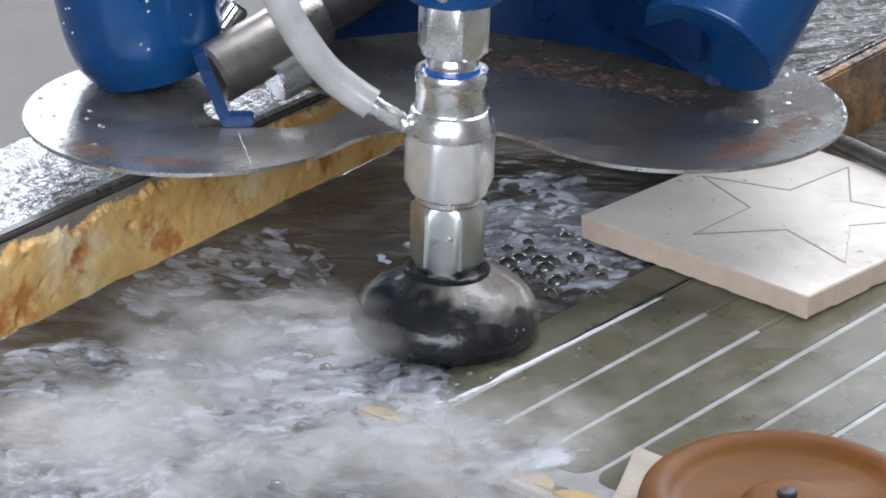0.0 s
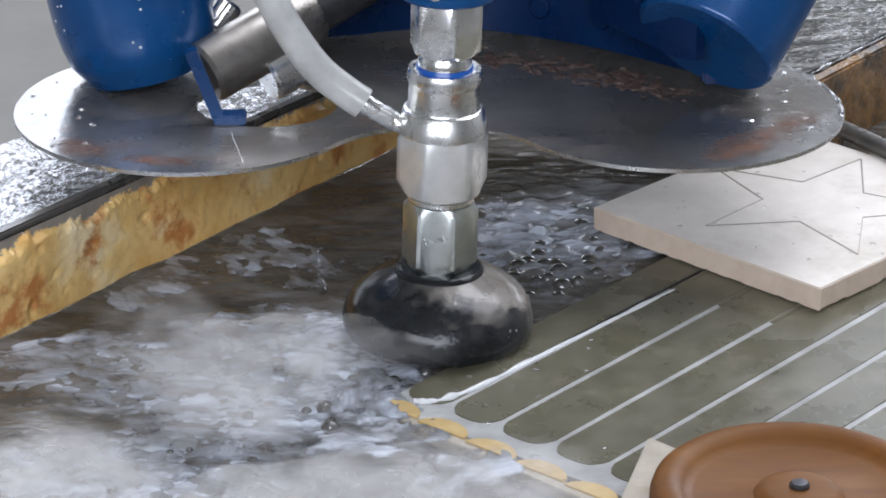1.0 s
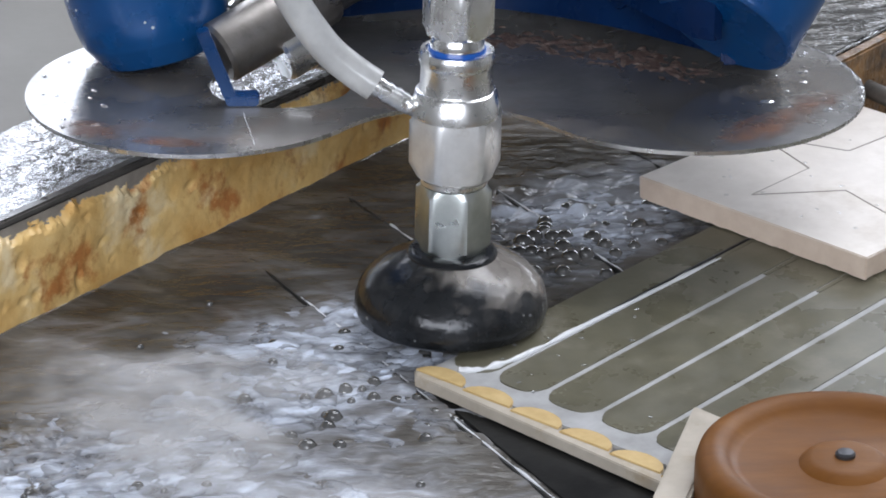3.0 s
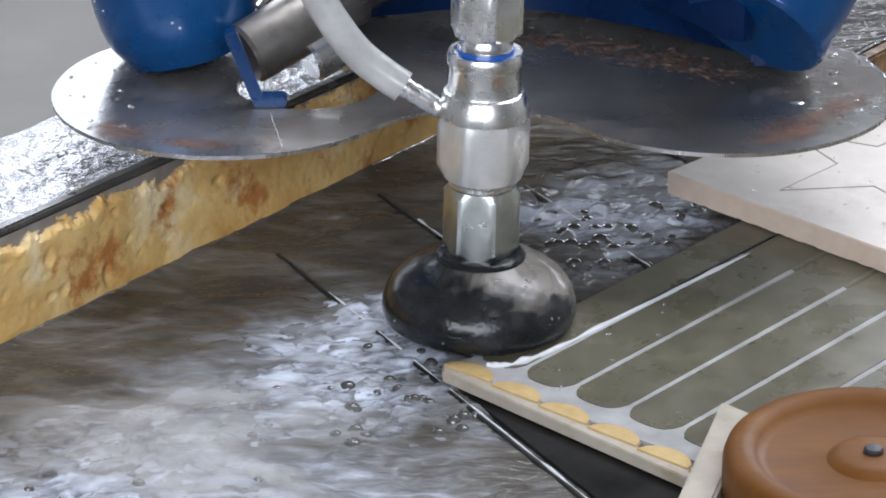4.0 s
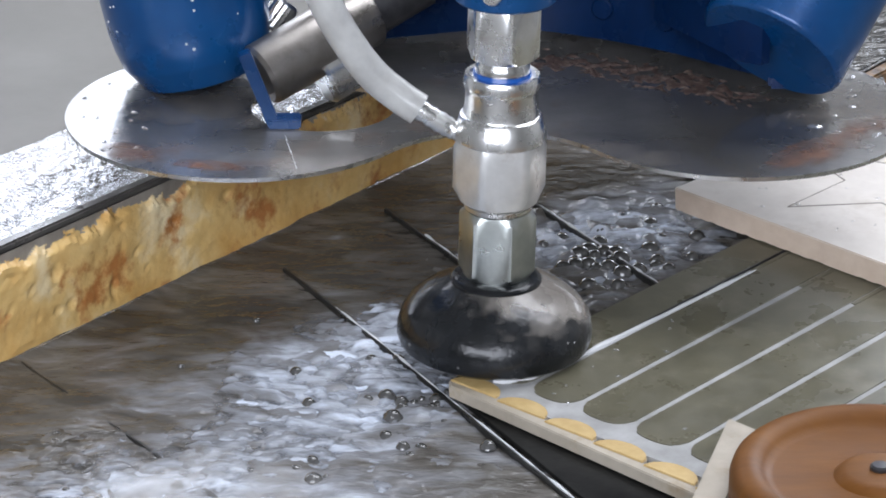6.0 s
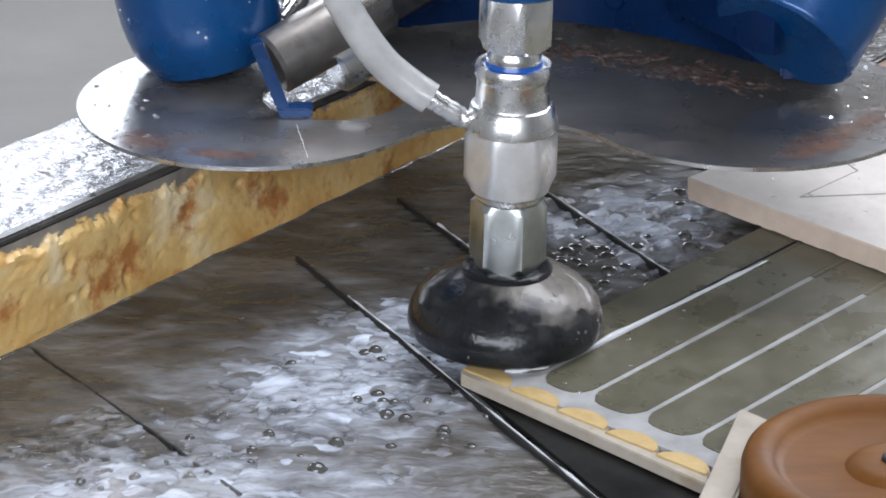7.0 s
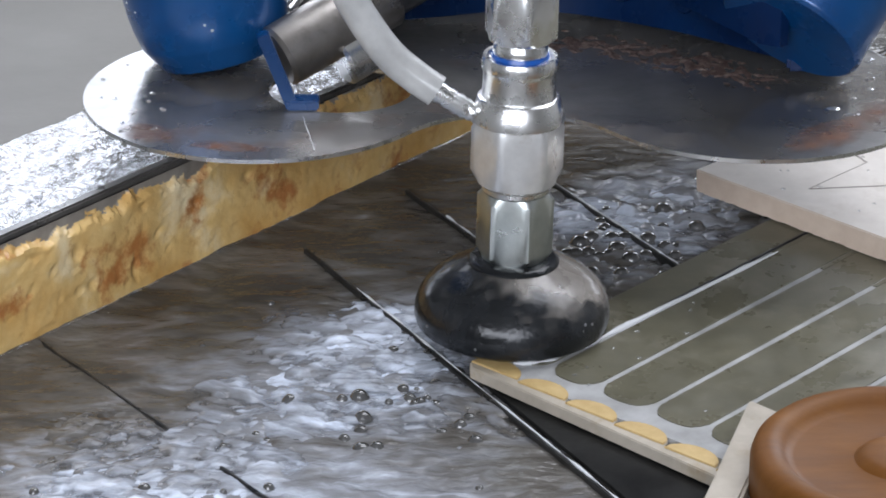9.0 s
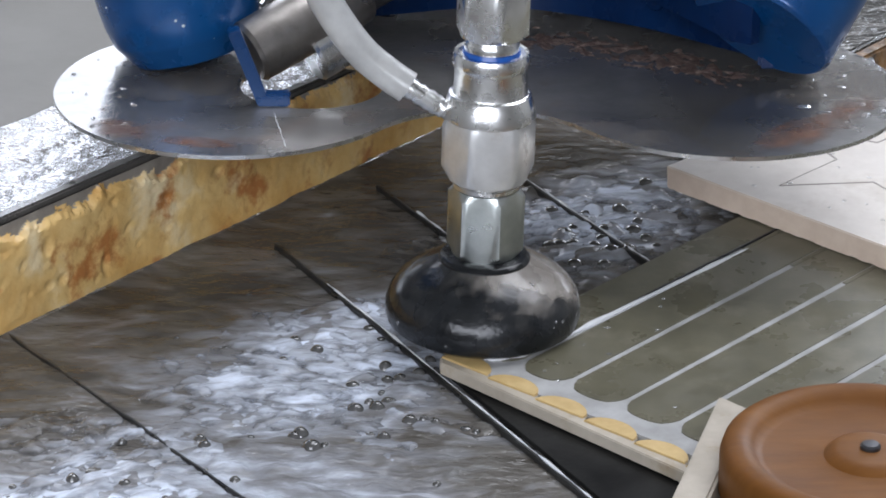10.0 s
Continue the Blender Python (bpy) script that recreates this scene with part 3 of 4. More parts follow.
ml.new(mist_amount.outputs[0], mp.inputs["Alpha"])
mp.inputs["Base Color"].default_value, mp.inputs["Roughness"].default_value = (0.60, 0.59, 0.58, 1), 1.0
mp.inputs["Specular IOR Level"].default_value = 0.0


def mist_veil(seed, lx, ly):
    bm = bmesh.new()
    amount = bm.verts.layers.float.new("mist")
    n = 30
    grid = []
    for i in range(n + 1):
        row = []
        for j in range(n + 1):
            u, v = 2 * i / n - 1, 2 * j / n - 1
            w = bm.verts.new((u * lx, v * ly, 0.005 * noise.fractal((u * 1.3 + seed * 3.7, v * 1.3, 0), 0.9, 2.0, 4) + 0.008 * (1 - u * u - v * v)))
            w[amount] = max(0.0, 1 - (u * u + v * v) - 0.35 * max(0, noise.noise((u * 2 + seed, v * 2, 5)))) ** 1.3
            row.append(w)
        grid.append(row)
    for a, b in zip(grid, grid[1:]):
        for j in range(n):
            if max(w[amount] for w in (a[j], b[j], b[j + 1], a[j + 1])) > 0.002:
                bm.faces.new((a[j], b[j], b[j + 1], a[j + 1]))
    for w in [w for w in bm.verts if not w.link_faces]:
        bm.verts.remove(w)
    return thing("spray_mist", bm, MIST, "thin pale veil of spray mist over the water", "mist", "mist over the tank")


DRIFTING = []
for k in range(8):
    DRIFTING.append((mist_veil(k + 1, rnd.uniform(0.045, 0.07), rnd.uniform(0.03, 0.045)), -0.085 + 0.020 * k + rnd.uniform(-0.01, 0.01), rnd.uniform(-0.185, -0.125), rnd.uniform(0.008, 0.020),
                     rnd.uniform(0, 360), rnd.uniform(0.045, 0.085), rnd.uniform(0, 6.28)))

for k in range(3):
    DRIFTING.append((mist_veil(k + 40, rnd.uniform(0.04, 0.06), rnd.uniform(0.03, 0.04)), rnd.uniform(-0.05, 0.0), rnd.uniform(-0.09, -0.04), rnd.uniform(0.006, 0.014),
                     rnd.uniform(0, 360), rnd.uniform(0.03, 0.05), rnd.uniform(0, 6.28)))

# ---- the cut slab ----
SLAB = Matrix.Translation((0.0099, -0.0923, 0)) @ pose(0, 0, 0, 0, 0, 48.0)
KERF_W, THICK = 0.0022, 0.0044
CUTS = (0.0, 0.0195, 0.0402, 0.0622, 0.0839, 0.1052, 0.1265, 0.1478, 0.1690, 0.1900)


def front(b):
    """The slab's front edge, a little askew to its strips; b runs across the strips."""
    return -0.06 * b


def strip_outline(k, length):
    """The strip between two cuts, with a rounded front end."""
    b0, b1 = CUTS[k] + KERF_W / 2, CUTS[k + 1] - KERF_W / 2
    mid, r = (b0 + b1) / 2, (b1 - b0) / 2
    a0 = 0.0122 - 0.015 * mid
    pts = [(length, -b0), (length, -b1)]
    for i in range(21):
        q = math.cos(math.pi * i / 20)
        pts.append((a0 + 0.0068 * (1 - (1 - abs(q) ** 2.4) ** 0.42), -(mid + r * q)))
    return pts[::-1]


def slab():
    ob = empty("cut_slab", "wet olive stone slab cut into parallel strips with rounded ends", "stone slab")
    ob.matrix_world = SLAB
    for k in range(9):
        part("strip", prism(strip_outline(k, 0.30), -THICK, 0.0006 * noise.noise((k * 3.3, 0, 0)) * 0.4, 0.0005), STONE, ob)
    # past the wide cuts only a hairline parts the strips
    for k in range(1, 9):
        a0 = 0.138 if k < 4 else 0.190
        part("strip_bridge", box(a0, -CUTS[k] - KERF_W / 2 + 0.00005, -THICK, 0.299, -CUTS[k] + KERF_W / 2 - 0.00030, 0.0, 0.0001), STONE, ob)
    # the scalloped rail left along the front edge
    end = CUTS[-1]
    line = [(front(-0.0), 0.0)]
    scallops = [0.0078 + 0.0209 * k for k in range(8)]
    for c in scallops:
        for i in range(13):
            th = math.pi * i / 12
            line.append((front(c) + 0.0014 + 0.0080 * math.sin(th), -(c - 0.0102 * math.cos(th))))
    line += [(front(end) + 0.002, -end), (front(end) - 0.0016, -end), (front(0) - 0.0016, 0.0)]
    part("rail", prism(line[::-1], -THICK, -0.0004, 0.0004), DAMP, ob, "pale cream front edge with scallops")
    for c in scallops:
        pts = [(front(c) + 0.0018 + 0.0072 * math.sin(math.pi * i / 12), -(c - 0.0098 * math.cos(math.pi * i / 12))) for i in range(13)]
        part("scallop", prism(pts[::-1], -0.0010, 0.0002, 0.0002), OCHRE, ob, "dry ochre half-round scallop")
    # a real bead of water, but its white highlight is colour
    line = spline([(0.139, -0.0205, 0), (0.112, -0.0200, 0), (0.080, -0.0193, 0), (0.050, -0.0187, 0), (0.030, -0.0180, 0.0001), (0.018, -0.0158, 0.0001), (0.0125, -0.0125, 0), (0.0100, -0.0085, 0)], 9)
    part("water_line", tube(line, [0.0002 + (0.0008 + 0.0004 * min(1.0, i / 30)) * max(0.0, 0.7 + 0.8 * noise.noise((i * 0.22, 1, 7))) if 0 < i < len(line) - 1 else 0.0002 for i in range(len(line))], 12), GLINT_WATER, ob, "bead of water standing along a cut, whitened for its glint")
    part("wet_cut", box(0.046, -CUTS[1] + 0.0011, -0.0004, 0.20, -CUTS[1] + 0.0019, 0.0004, 0.0001), DARK, ob, "black open cut beside the bead of water")
    part("slurry", box(0.0022, -end + 0.001, -THICK + 0.0005, 0.298, -0.001, -0.0003), SKYLIT_SLURRY, ob, "slurry standing in the cuts, paled for the sky it mirrors")
    return ob


slab()


# ---- the tile ----
def bm_edges(ob):
    """The upright faces of a plate's rim."""
    return [f for f in ob.data.polygons if abs(f.normal.z) < 0.5]


def tile():
    c = Vector((0.1714, 0.0540))
    ob = empty("cream_tile", "cream stone tile with a star cut, lying on the slab", "tile", (c.x, c.y, 0.0004))
    ob.rotation_euler = (0, 0, radians(-46))
    bm = box(-0.0525, -0.058, 0.0, 0.0525, 0.058, 0.0088, 0.0004)
    bmesh.ops.subdivide_edges(bm, edges=[e for e in bm.edges if e.calc_length() > 0.05], cuts=70)
    for v in bm.verts:
        if v.co.z < 0.0008:
            chip = max(0.0, noise.fractal((v.co.x * 180, v.co.y * 180, 3), 0.7, 2.0, 4))
            v.co.z += 0.0013 * chip
            v.co.x *= 1 - 0.012 * chip
            v.co.y *= 1 - 0.012 * chip
    body = part("body", bm, CREAM, ob, smooth=True)
    body.data.materials.append(BISQUE)
    for f in bm_edges(body):
        f.material_index = 1
    part("underside_body", box(-0.0514, -0.0569, -0.0003, 0.0514, 0.0569, 0.0022, 0.0004), BISQUE, ob, "rough chipped underside")
    # the star cut, ten straight cuts
    cs = Vector((0.1772, 0.0545)) - c
    turn = Matrix.Rotation(radians(46), 2)
    cs = turn @ cs
    pts = []
    for i in range(10):
        r = 0.0495 if i % 2 == 0 else 0.0205
        a = radians(-154 + 36 * i + 46)
        pts.append(cs + Vector((r * math.cos(a), r * math.sin(a))))
    for i in range(10):
        a, b = pts[i], pts[(i + 1) % 10]
        if max(abs(a.x), abs(b.x)) > 0.053 or max(abs(a.y), abs(b.y)) > 0.058:
            continue
        d = (b - a)
        m = Matrix.Translation((a.x, a.y, 0.00885)) @ Matrix.Rotation(math.atan2(d.y, d.x), 4, "Z")
        w = 0.0001 if i in (2, 9) else 0.0003
        part("star_cut", box(0, -w, -0.0002, d.length, w, 0.0001, 0, 1, m), KERF, ob, "thin dark cut line")


tile()


# ---- the disc and the pale strip beside it ----
DISC = (0.1343, -0.1888, 0.0)


def wood_disc():
    ob = empty("wooden_disc", "round varnished orange-brown wooden disc lying on the slab", "disc", DISC)
    R = 0.0440
    prof = [(R - 0.003, 0.0002), (R - 0.0008, 0.002), (R, 0.005), (R, 0.0155), (R - 0.0008, 0.0182), (R - 0.0026, 0.0197), (R - 0.0050, 0.0201),
            (R - 0.0078, 0.0196), (R - 0.0096, 0.0180), (R - 0.0112, 0.0166), (R - 0.0130, 0.0162), (0.016, 0.0162), (0.0135, 0.0164), (0.0115, 0.0184), (0.0095, 0.0190), (0.004, 0.0191)]
    part("body", lathe(prof, 96), WOOD, ob)
    part("hub_cap", lathe([(0.0030, 0.0186), (0.0030, 0.0200), (0.0024, 0.0206), (0.001, 0.0207)], 24), DARK, ob, "dark screw in the middle")
    for a in (-18,):
        part("screw_hole", lathe([(0.0020, 0.0155), (0.0020, 0.0168), (0.0006, 0.0169)], 16, pose(0.023 * math.cos(radians(a)), 0.023 * math.sin(radians(a)), 0)), DARK, ob, "small dark screw")


wood_disc()
thing("stone_offcut", prism([(0.0955, -0.1334), (0.0740, -0.2042), (0.0850, -0.2045), (0.1042, -0.1425)], 0.0004, 0.0084, 0.0010), DAMP,
      "narrow cream stone offcut leaning beside the wooden disc", "offcut")


# ---- the cutting head ----
HEAD = Vector((0.0229, -0.063, 0.002))


def head():
    ob = empty("cutting_head", "waterjet cutting head with chrome nozzle, black guard and blue drives", "cutting head", HEAD)
    lean = pose(0, 0, 0, 0, 1.2, 0)

    def turned(name, prof, mat, label="", seg=64):
        return part(name, lathe(prof, seg, lean), mat, ob, label)

    # guard: a soft bell of rubber
    guard = turned("splash_guard", [(0.026, -0.0008), (0.0300, -0.0010), (0.0318, 0.0004), (0.0326, 0.0030), (0.0325, 0.0060), (0.0314, 0.0096), (0.0292, 0.0130), (0.0262, 0.0158), (0.0226, 0.0182), (0.0186, 0.0202), (0.0154, 0.0216), (0.0130, 0.0227), (0.0112, 0.0236), (0.0096, 0.0242)], RUBBER, "wet glossy black rubber bell", 96)
    # pale film over one upper flank of the guard, with a clear oval left in it
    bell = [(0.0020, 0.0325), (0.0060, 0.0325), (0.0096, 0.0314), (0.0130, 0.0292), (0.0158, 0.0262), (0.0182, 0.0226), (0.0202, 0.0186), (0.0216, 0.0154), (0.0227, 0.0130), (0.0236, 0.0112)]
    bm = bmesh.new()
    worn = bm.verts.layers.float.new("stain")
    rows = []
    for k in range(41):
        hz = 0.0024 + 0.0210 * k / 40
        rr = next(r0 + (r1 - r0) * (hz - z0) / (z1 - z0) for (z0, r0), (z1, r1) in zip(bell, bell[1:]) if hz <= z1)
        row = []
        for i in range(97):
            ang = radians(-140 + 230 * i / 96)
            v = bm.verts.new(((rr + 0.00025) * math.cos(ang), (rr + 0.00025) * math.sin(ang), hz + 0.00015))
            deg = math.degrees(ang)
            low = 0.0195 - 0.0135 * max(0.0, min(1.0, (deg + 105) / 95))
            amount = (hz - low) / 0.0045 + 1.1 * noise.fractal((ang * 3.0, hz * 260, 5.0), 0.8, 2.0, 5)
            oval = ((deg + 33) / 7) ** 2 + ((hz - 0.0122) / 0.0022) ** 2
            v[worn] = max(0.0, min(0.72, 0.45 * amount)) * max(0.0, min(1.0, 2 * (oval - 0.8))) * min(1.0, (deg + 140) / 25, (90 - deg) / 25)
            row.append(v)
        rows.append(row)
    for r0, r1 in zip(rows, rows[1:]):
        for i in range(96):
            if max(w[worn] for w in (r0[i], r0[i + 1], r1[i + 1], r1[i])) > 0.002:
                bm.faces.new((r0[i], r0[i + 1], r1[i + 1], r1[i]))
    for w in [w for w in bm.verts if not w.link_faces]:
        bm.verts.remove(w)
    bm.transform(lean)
    part("guard_film", bm, PALE_FILM, guard, "pale grey-brown film on the rubber")
    turned("guard_collar", [(0.0090, 0.0215), (0.0152, 0.0217), (0.0152, 0.0224), (0.0145, 0.0233), (0.0136, 0.0238), (0.009, 0.0244)], RUBBER, "black rubber lip round the nut")
    bm = hexagon(0.0128, 0.0240, 0.0474, 0.35, 0.09)
    bm.transform(lean)
    part("lock_nut", bm, ZINC, ob, "dull zinc-plated hexagonal nut")
    turned("nozzle_ring", [(0.0102, 0.0474), (0.0112, 0.0480), (0.0112, 0.0494), (0.0100, 0.0500), (0.0100, 0.0522), (0.0090, 0.0524)], CHROME)
    bm = hexagon(0.0153, 0.0510, 0.0738, 0.62, 0.18)
    bm.transform(lean)
    part("nozzle_body", bm, WETCHROME, ob, "large chrome hexagonal body")
    turned("nozzle_shoulder", [(0.0118, 0.0720), (0.0146, 0.0722), (0.0152, 0.0728), (0.0152, 0.0738), (0.0135, 0.0802), (0.0131, 0.0806), (0.0123, 0.0808), (0.0121, 0.0814),
                               (0.0118, 0.0890), (0.0119, 0.0895), (0.0124, 0.0900), (0.0126, 0.0908), (0.0125, 0.0935), (0.0120, 0.0944), (0.0108, 0.0943), (0.0100, 0.0931)], CHROME, "polished conical chrome shoulder")
    turned("seal_ring", [(0.0070, 0.0930), (0.0092, 0.0932), (0.0096, 0.0942), (0.0092, 0.0953), (0.0070, 0.0954)], ORING, "bright blue seal ring")
    turned("feed_tube", [(0.0086, 0.0945), (0.0089, 0.0953), (0.0088, 0.0978), (0.0078, 0.0993), (0.0078, 0.1008)], CHROME)
    bm = hexagon(0.0122, 0.1000, 0.1198, 0.2, 0.08)
    bm.transform(lean)
    part("upper_nut", bm, CHROME, ob, "chrome hexagonal nut")
    turned("blue_collar", [(0.0120, 0.1194), (0.0158, 0.1196), (0.0166, 0.1204), (0.0166, 0.1300), (0.0156, 0.1312), (0.0110, 0.1314), (0.0110, 0.1600), (0.0100, 0.1610)], BLUE, "blue anodised collar")
    part("collar_bolt", rod((-0.002, -0.0150, 0.1262), (-0.002, -0.0190, 0.1262), [(0, 0.003), (0.8, 0.003), (1, 0.0024)], 20), CHROME, ob, "small steel bolt head")

    # abrasive hose and its barb
    z = lambda y: (567 - y) * 0.000205
    x = lambda u: (u - 905) * 0.0001868
    path = spline([(x(772), 0.0, z(168)), (x(736), 0.001, z(146)), (x(688), 0.002, z(108)), (x(638), 0.004, z(44)), (x(602), 0.006, z(-20)), (x(575), 0.008, z(-85)), (x(560), 0.01, z(-170))])
    part("abrasive_hose", tube(path, 0.0054), HOSE, ob, "cloudy translucent plastic hose")
    barb = spline([(x(848), 0.0, z(212)), (x(815), 0.0, z(193)), (x(770), 0.0, z(166)), (x(742), 0.001, z(149))], 6)
    part("hose_barb", tube(barb, [0.0024 + 0.0009 * min(1, i / 6) + 0.0004 * (i % 2) for i in range(len(barb))], 20), CHROME, ob, "ribbed steel hose barb")

    # the shield plate, two lobes with a waist in front
    R, cx, cy, h, zp = 0.0635, 0.0862, 0.0838, 0.0200, 0.048
    rf = (cx * cx + h * h - R * R) / (2 * (R - h))
    fy = h + rf
    phi = math.atan2(fy, cx)
    out = []
    for i in range(61):
        a = math.pi / 2 + (1.5 * math.pi - phi) * i / 60
        out.append((-cx + R * math.cos(a), cy + R * math.sin(a)))
    for i in range(1, 24):
        a = math.pi - phi + (2 * phi - math.pi) * i / 24
        out.append((rf * math.cos(a), cy - fy + rf * math.sin(a)))
    for i in range(61):
        a = math.pi + phi + (1.5 * math.pi - phi) * i / 60
        out.append((cx + R * math.cos(a), cy + R * math.sin(a)))
    out += [(0.066, 0.190), (-0.050, 0.190)]
    hole = [(-0.0590 + 0.0255 * math.cos(a), 0.0865 + 0.0230 * math.sin(a)) for a in (2 * math.pi * i / 48 for i in range(48))]
    bm = bmesh.new()
    for line in (out, hole):
        vs = [bm.verts.new((px, py, zp)) for px, py in line]
        for i in range(len(vs)):
            bm.edges.new((vs[i], vs[(i + 1) % len(vs)]))
    bmesh.ops.triangle_fill(bm, use_beauty=True, use_dissolve=False, edges=list(bm.edges))
    top = list(bm.faces)
    ext = bmesh.ops.extrude_face_region(bm, geom=top)
    bmesh.ops.translate(bm, verts=[v for v in ext["geom"] if isinstance(v, bmesh.types.BMVert)], vec=(0, 0, 0.0015))
    plate = part("shield_plate", bm, PLATE, ob, "stained bare steel plate with two round lobes")
    plate.data.materials.append(EDGE)

    for f in bm_edges(plate):
        f.material_index = 1

    def cylinder(name, a, b, prof, mat, label="", parent=ob, seg=64):
        return part(name, rod(a, b, prof, seg), mat, parent, label)

    # left drive
    motor = cylinder("drive_housing", (-0.1030, 0.1130, 0.0515), (-0.140, 0.130, 0.22), [(0, 0.0180), (0.006, 0.0212), (0.014, 0.0222), (0.05, 0.0262), (0.058, 0.0270), (0.10, 0.0286), (0.14, 0.0294), (0.5, 0.0300), (1, 0.0300)], BLUE, "blue motor housing with a tapered foot", seg=40)
    cylinder("swivel_shaft", (-0.0815, 0.090, 0.0600), (-0.0430, 0.1135, 0.0755), [(0, 0.0102), (0.03, 0.0116), (0.97, 0.0118), (1, 0.0110)], SATIN, "satin grey steel swivel shaft")
    cylinder("shaft_neck", (-0.0440, 0.1130, 0.0750), (0.022, 0.153, 0.103), [(0, 0.0092), (0.3, 0.0092), (0.32, 0.0080), (1, 0.0080)], DARK, "dark oily shaft neck")
    cylinder("shaft_clamp", (-0.060, 0.0975, 0.0560), (-0.050, 0.1035, 0.0600), [(0, 0.0086), (0.1, 0.0098), (0.9, 0.0098), (1, 0.0086)], CHROME, "bright steel clamp ring")
    bm = bmesh.new()
    lathe([(0.0070, 0.0), (0.0084, 0.0012), (0.0084, 0.0105), (0.0070, 0.0117)], 48, bm=bm)
    for v in bm.verts:
        k = round(math.atan2(v.co.y, v.co.x) / (2 * math.pi) * 48) % 2
        v.co.x, v.co.y = v.co.x * (1 - 0.05 * k), v.co.y * (1 - 0.05 * k)
    bm.transform(pose(-0.082, 0.124, 0.068, 0, 40, 25))
    part("knurled_knob", bm, CHROME, ob, "knurled bright steel knob")
    m = Matrix.Translation((-0.0755, 0.0690, 0.0500)) @ pose(0, 0, 0, 0, -20, 8)
    bracket = part("bracket", box(-0.0022, -0.003, 0, 0.0022, 0.003, 0.029, 0.0006, 2, m), BENT, ob, "blue bent bracket")
    part("foot", box(-0.0030, -0.004, -0.0006, 0.0085, 0.004, 0.0030, 0.0006, 2, Matrix.Translation((-0.0745, 0.0690, 0.0500))), BENT, bracket)

    # right drive, leaning away, and the curved beam between
    axis = Vector((0.50, 0.60, 0.62)).normalized()
    a = Vector((0.0975, 0.0770, 0.0742))
    cylinder("drive_housing", a, a + axis * 0.13, [(0, 0.0252), (0.006, 0.0263), (0.014, 0.0268), (0.40, 0.0268), (0.42, 0.0284), (0.62, 0.0284), (0.64, 0.0268), (1, 0.0268)], BLUE, "blue motor housing leaning over the plate")
    # cheek added to carry the dark area beside the leaning drive
    part("drive_cheek", prism([(0.060, 0.118), (0.078, 0.088), (0.087, 0.0725), (0.0935, 0.0690), (0.0965, 0.0715), (0.0965, 0.115)], 0.0715, 0.150, 0.0008), SHADED_BLUE, ob, "added blue cheek before the leaning drive, darkened for shade")
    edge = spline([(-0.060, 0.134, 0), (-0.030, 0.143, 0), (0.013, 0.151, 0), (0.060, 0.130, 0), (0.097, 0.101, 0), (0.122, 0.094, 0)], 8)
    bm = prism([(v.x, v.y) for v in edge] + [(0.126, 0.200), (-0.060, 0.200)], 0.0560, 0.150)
    # the beam's shade is in its colour
    beam = part("drive_beam", bm, SHADED_BLUE, ob, "blue curved drive beam, darkened for the shade it stands in")
    for t in (17, 21, 25):
        v = edge[t]
        way = (edge[t + 1] - edge[t - 1]).normalized()
        face = Vector((way.y, -way.x, 0))
        if face.y > 0:
            face = -face
        c = v + face * 0.0004 + Vector((0, 0, 0.068))
        part("screw_pocket", rod(c, c + face * 0.0012, [(0, 0.0042), (0.5, 0.0042), (1, 0.0036)], 24), SHADED_BLUE, beam, "sunk blue screw head")
    # flaking rust on the plate before the beam
    ridge = spline([(0.006, 0.139, 0), (0.040, 0.128, 0), (0.068, 0.112, 0), (0.100, 0.088, 0)], 60)
    bm = bmesh.new()
    rows = []
    for i, v in enumerate(ridge):
        row = []
        for k in range(29):
            u = k / 14 - 1
            q = v + Vector((0.35, 0.9, 0)) * (u * 0.0125 + 0.004 * noise.noise((i * 0.11, u, 3)))
            thick = 0.72 - abs(u) * 0.85 - 1.5 * max(0, abs(2 * i / len(ridge) - 1) - 0.8) / 0.2 + 1.25 * noise.fractal((i * 0.10, u * 3.4, 1.7), 0.55, 2.1, 6)
            row.append(bm.verts.new((q.x, q.y, 0.0493 + 0.0007 * max(-0.4, min(1.0, thick)))))
        rows.append(row)
    for r0, r1 in zip(rows, rows[1:]):
        for k in range(28):
            if max(w.co.z for w in (r0[k], r0[k + 1], r1[k], r1[k + 1])) > 0.0496:
                bm.faces.new((r0[k], r1[k], r1[k + 1], r0[k + 1]))
    for w in [w for w in bm.verts if not w.link_faces]:
        bm.verts.remove(w)
    part("rust_crust", bm, RUST, plate, "flaking brown rust crust")
    part("stop_block", box(0.0990, 0.0900, 0.0545, 0.1150, 0.1060, 0.0610, 0.0012), SHADED_BLUE, ob, "dark blue block under the leaning drive")
    # orange stains by the rim and a run of water
    for k, (px, py, lx, ly, turn, film, word) in enumerate((
            (0.1120, 0.0450, 0.0300, 0.0110, 44, STAIN, "orange rust stain"), (0.1300, 0.0660, 0.0160, 0.0085, 55, STAIN, "orange rust stain"),
            (-0.1230, 0.0440, 0.0150, 0.0085, -32, STAIN, "orange rust stain"), (-0.0960, 0.0320, 0.0150, 0.0055, -12, STAIN, "orange rust stain"),
            (0.1310, 0.0900, 0.0260, 0.0190, 80, PALE_FILM, "pale wet silt on the plate's rim"), (0.1180, 0.0790, 0.0200, 0.0110, 25, PALE_FILM, "pale wet silt on the plate"),
            (0.0350, 0.0420, 0.0340, 0.0130, -10, PALE_FILM, "thin grey silt on the plate"), (-0.1080, 0.0850, 0.0260, 0.0160, 15, PALE_FILM, "thin grey silt on the plate"))):
        bm = bmesh.new()
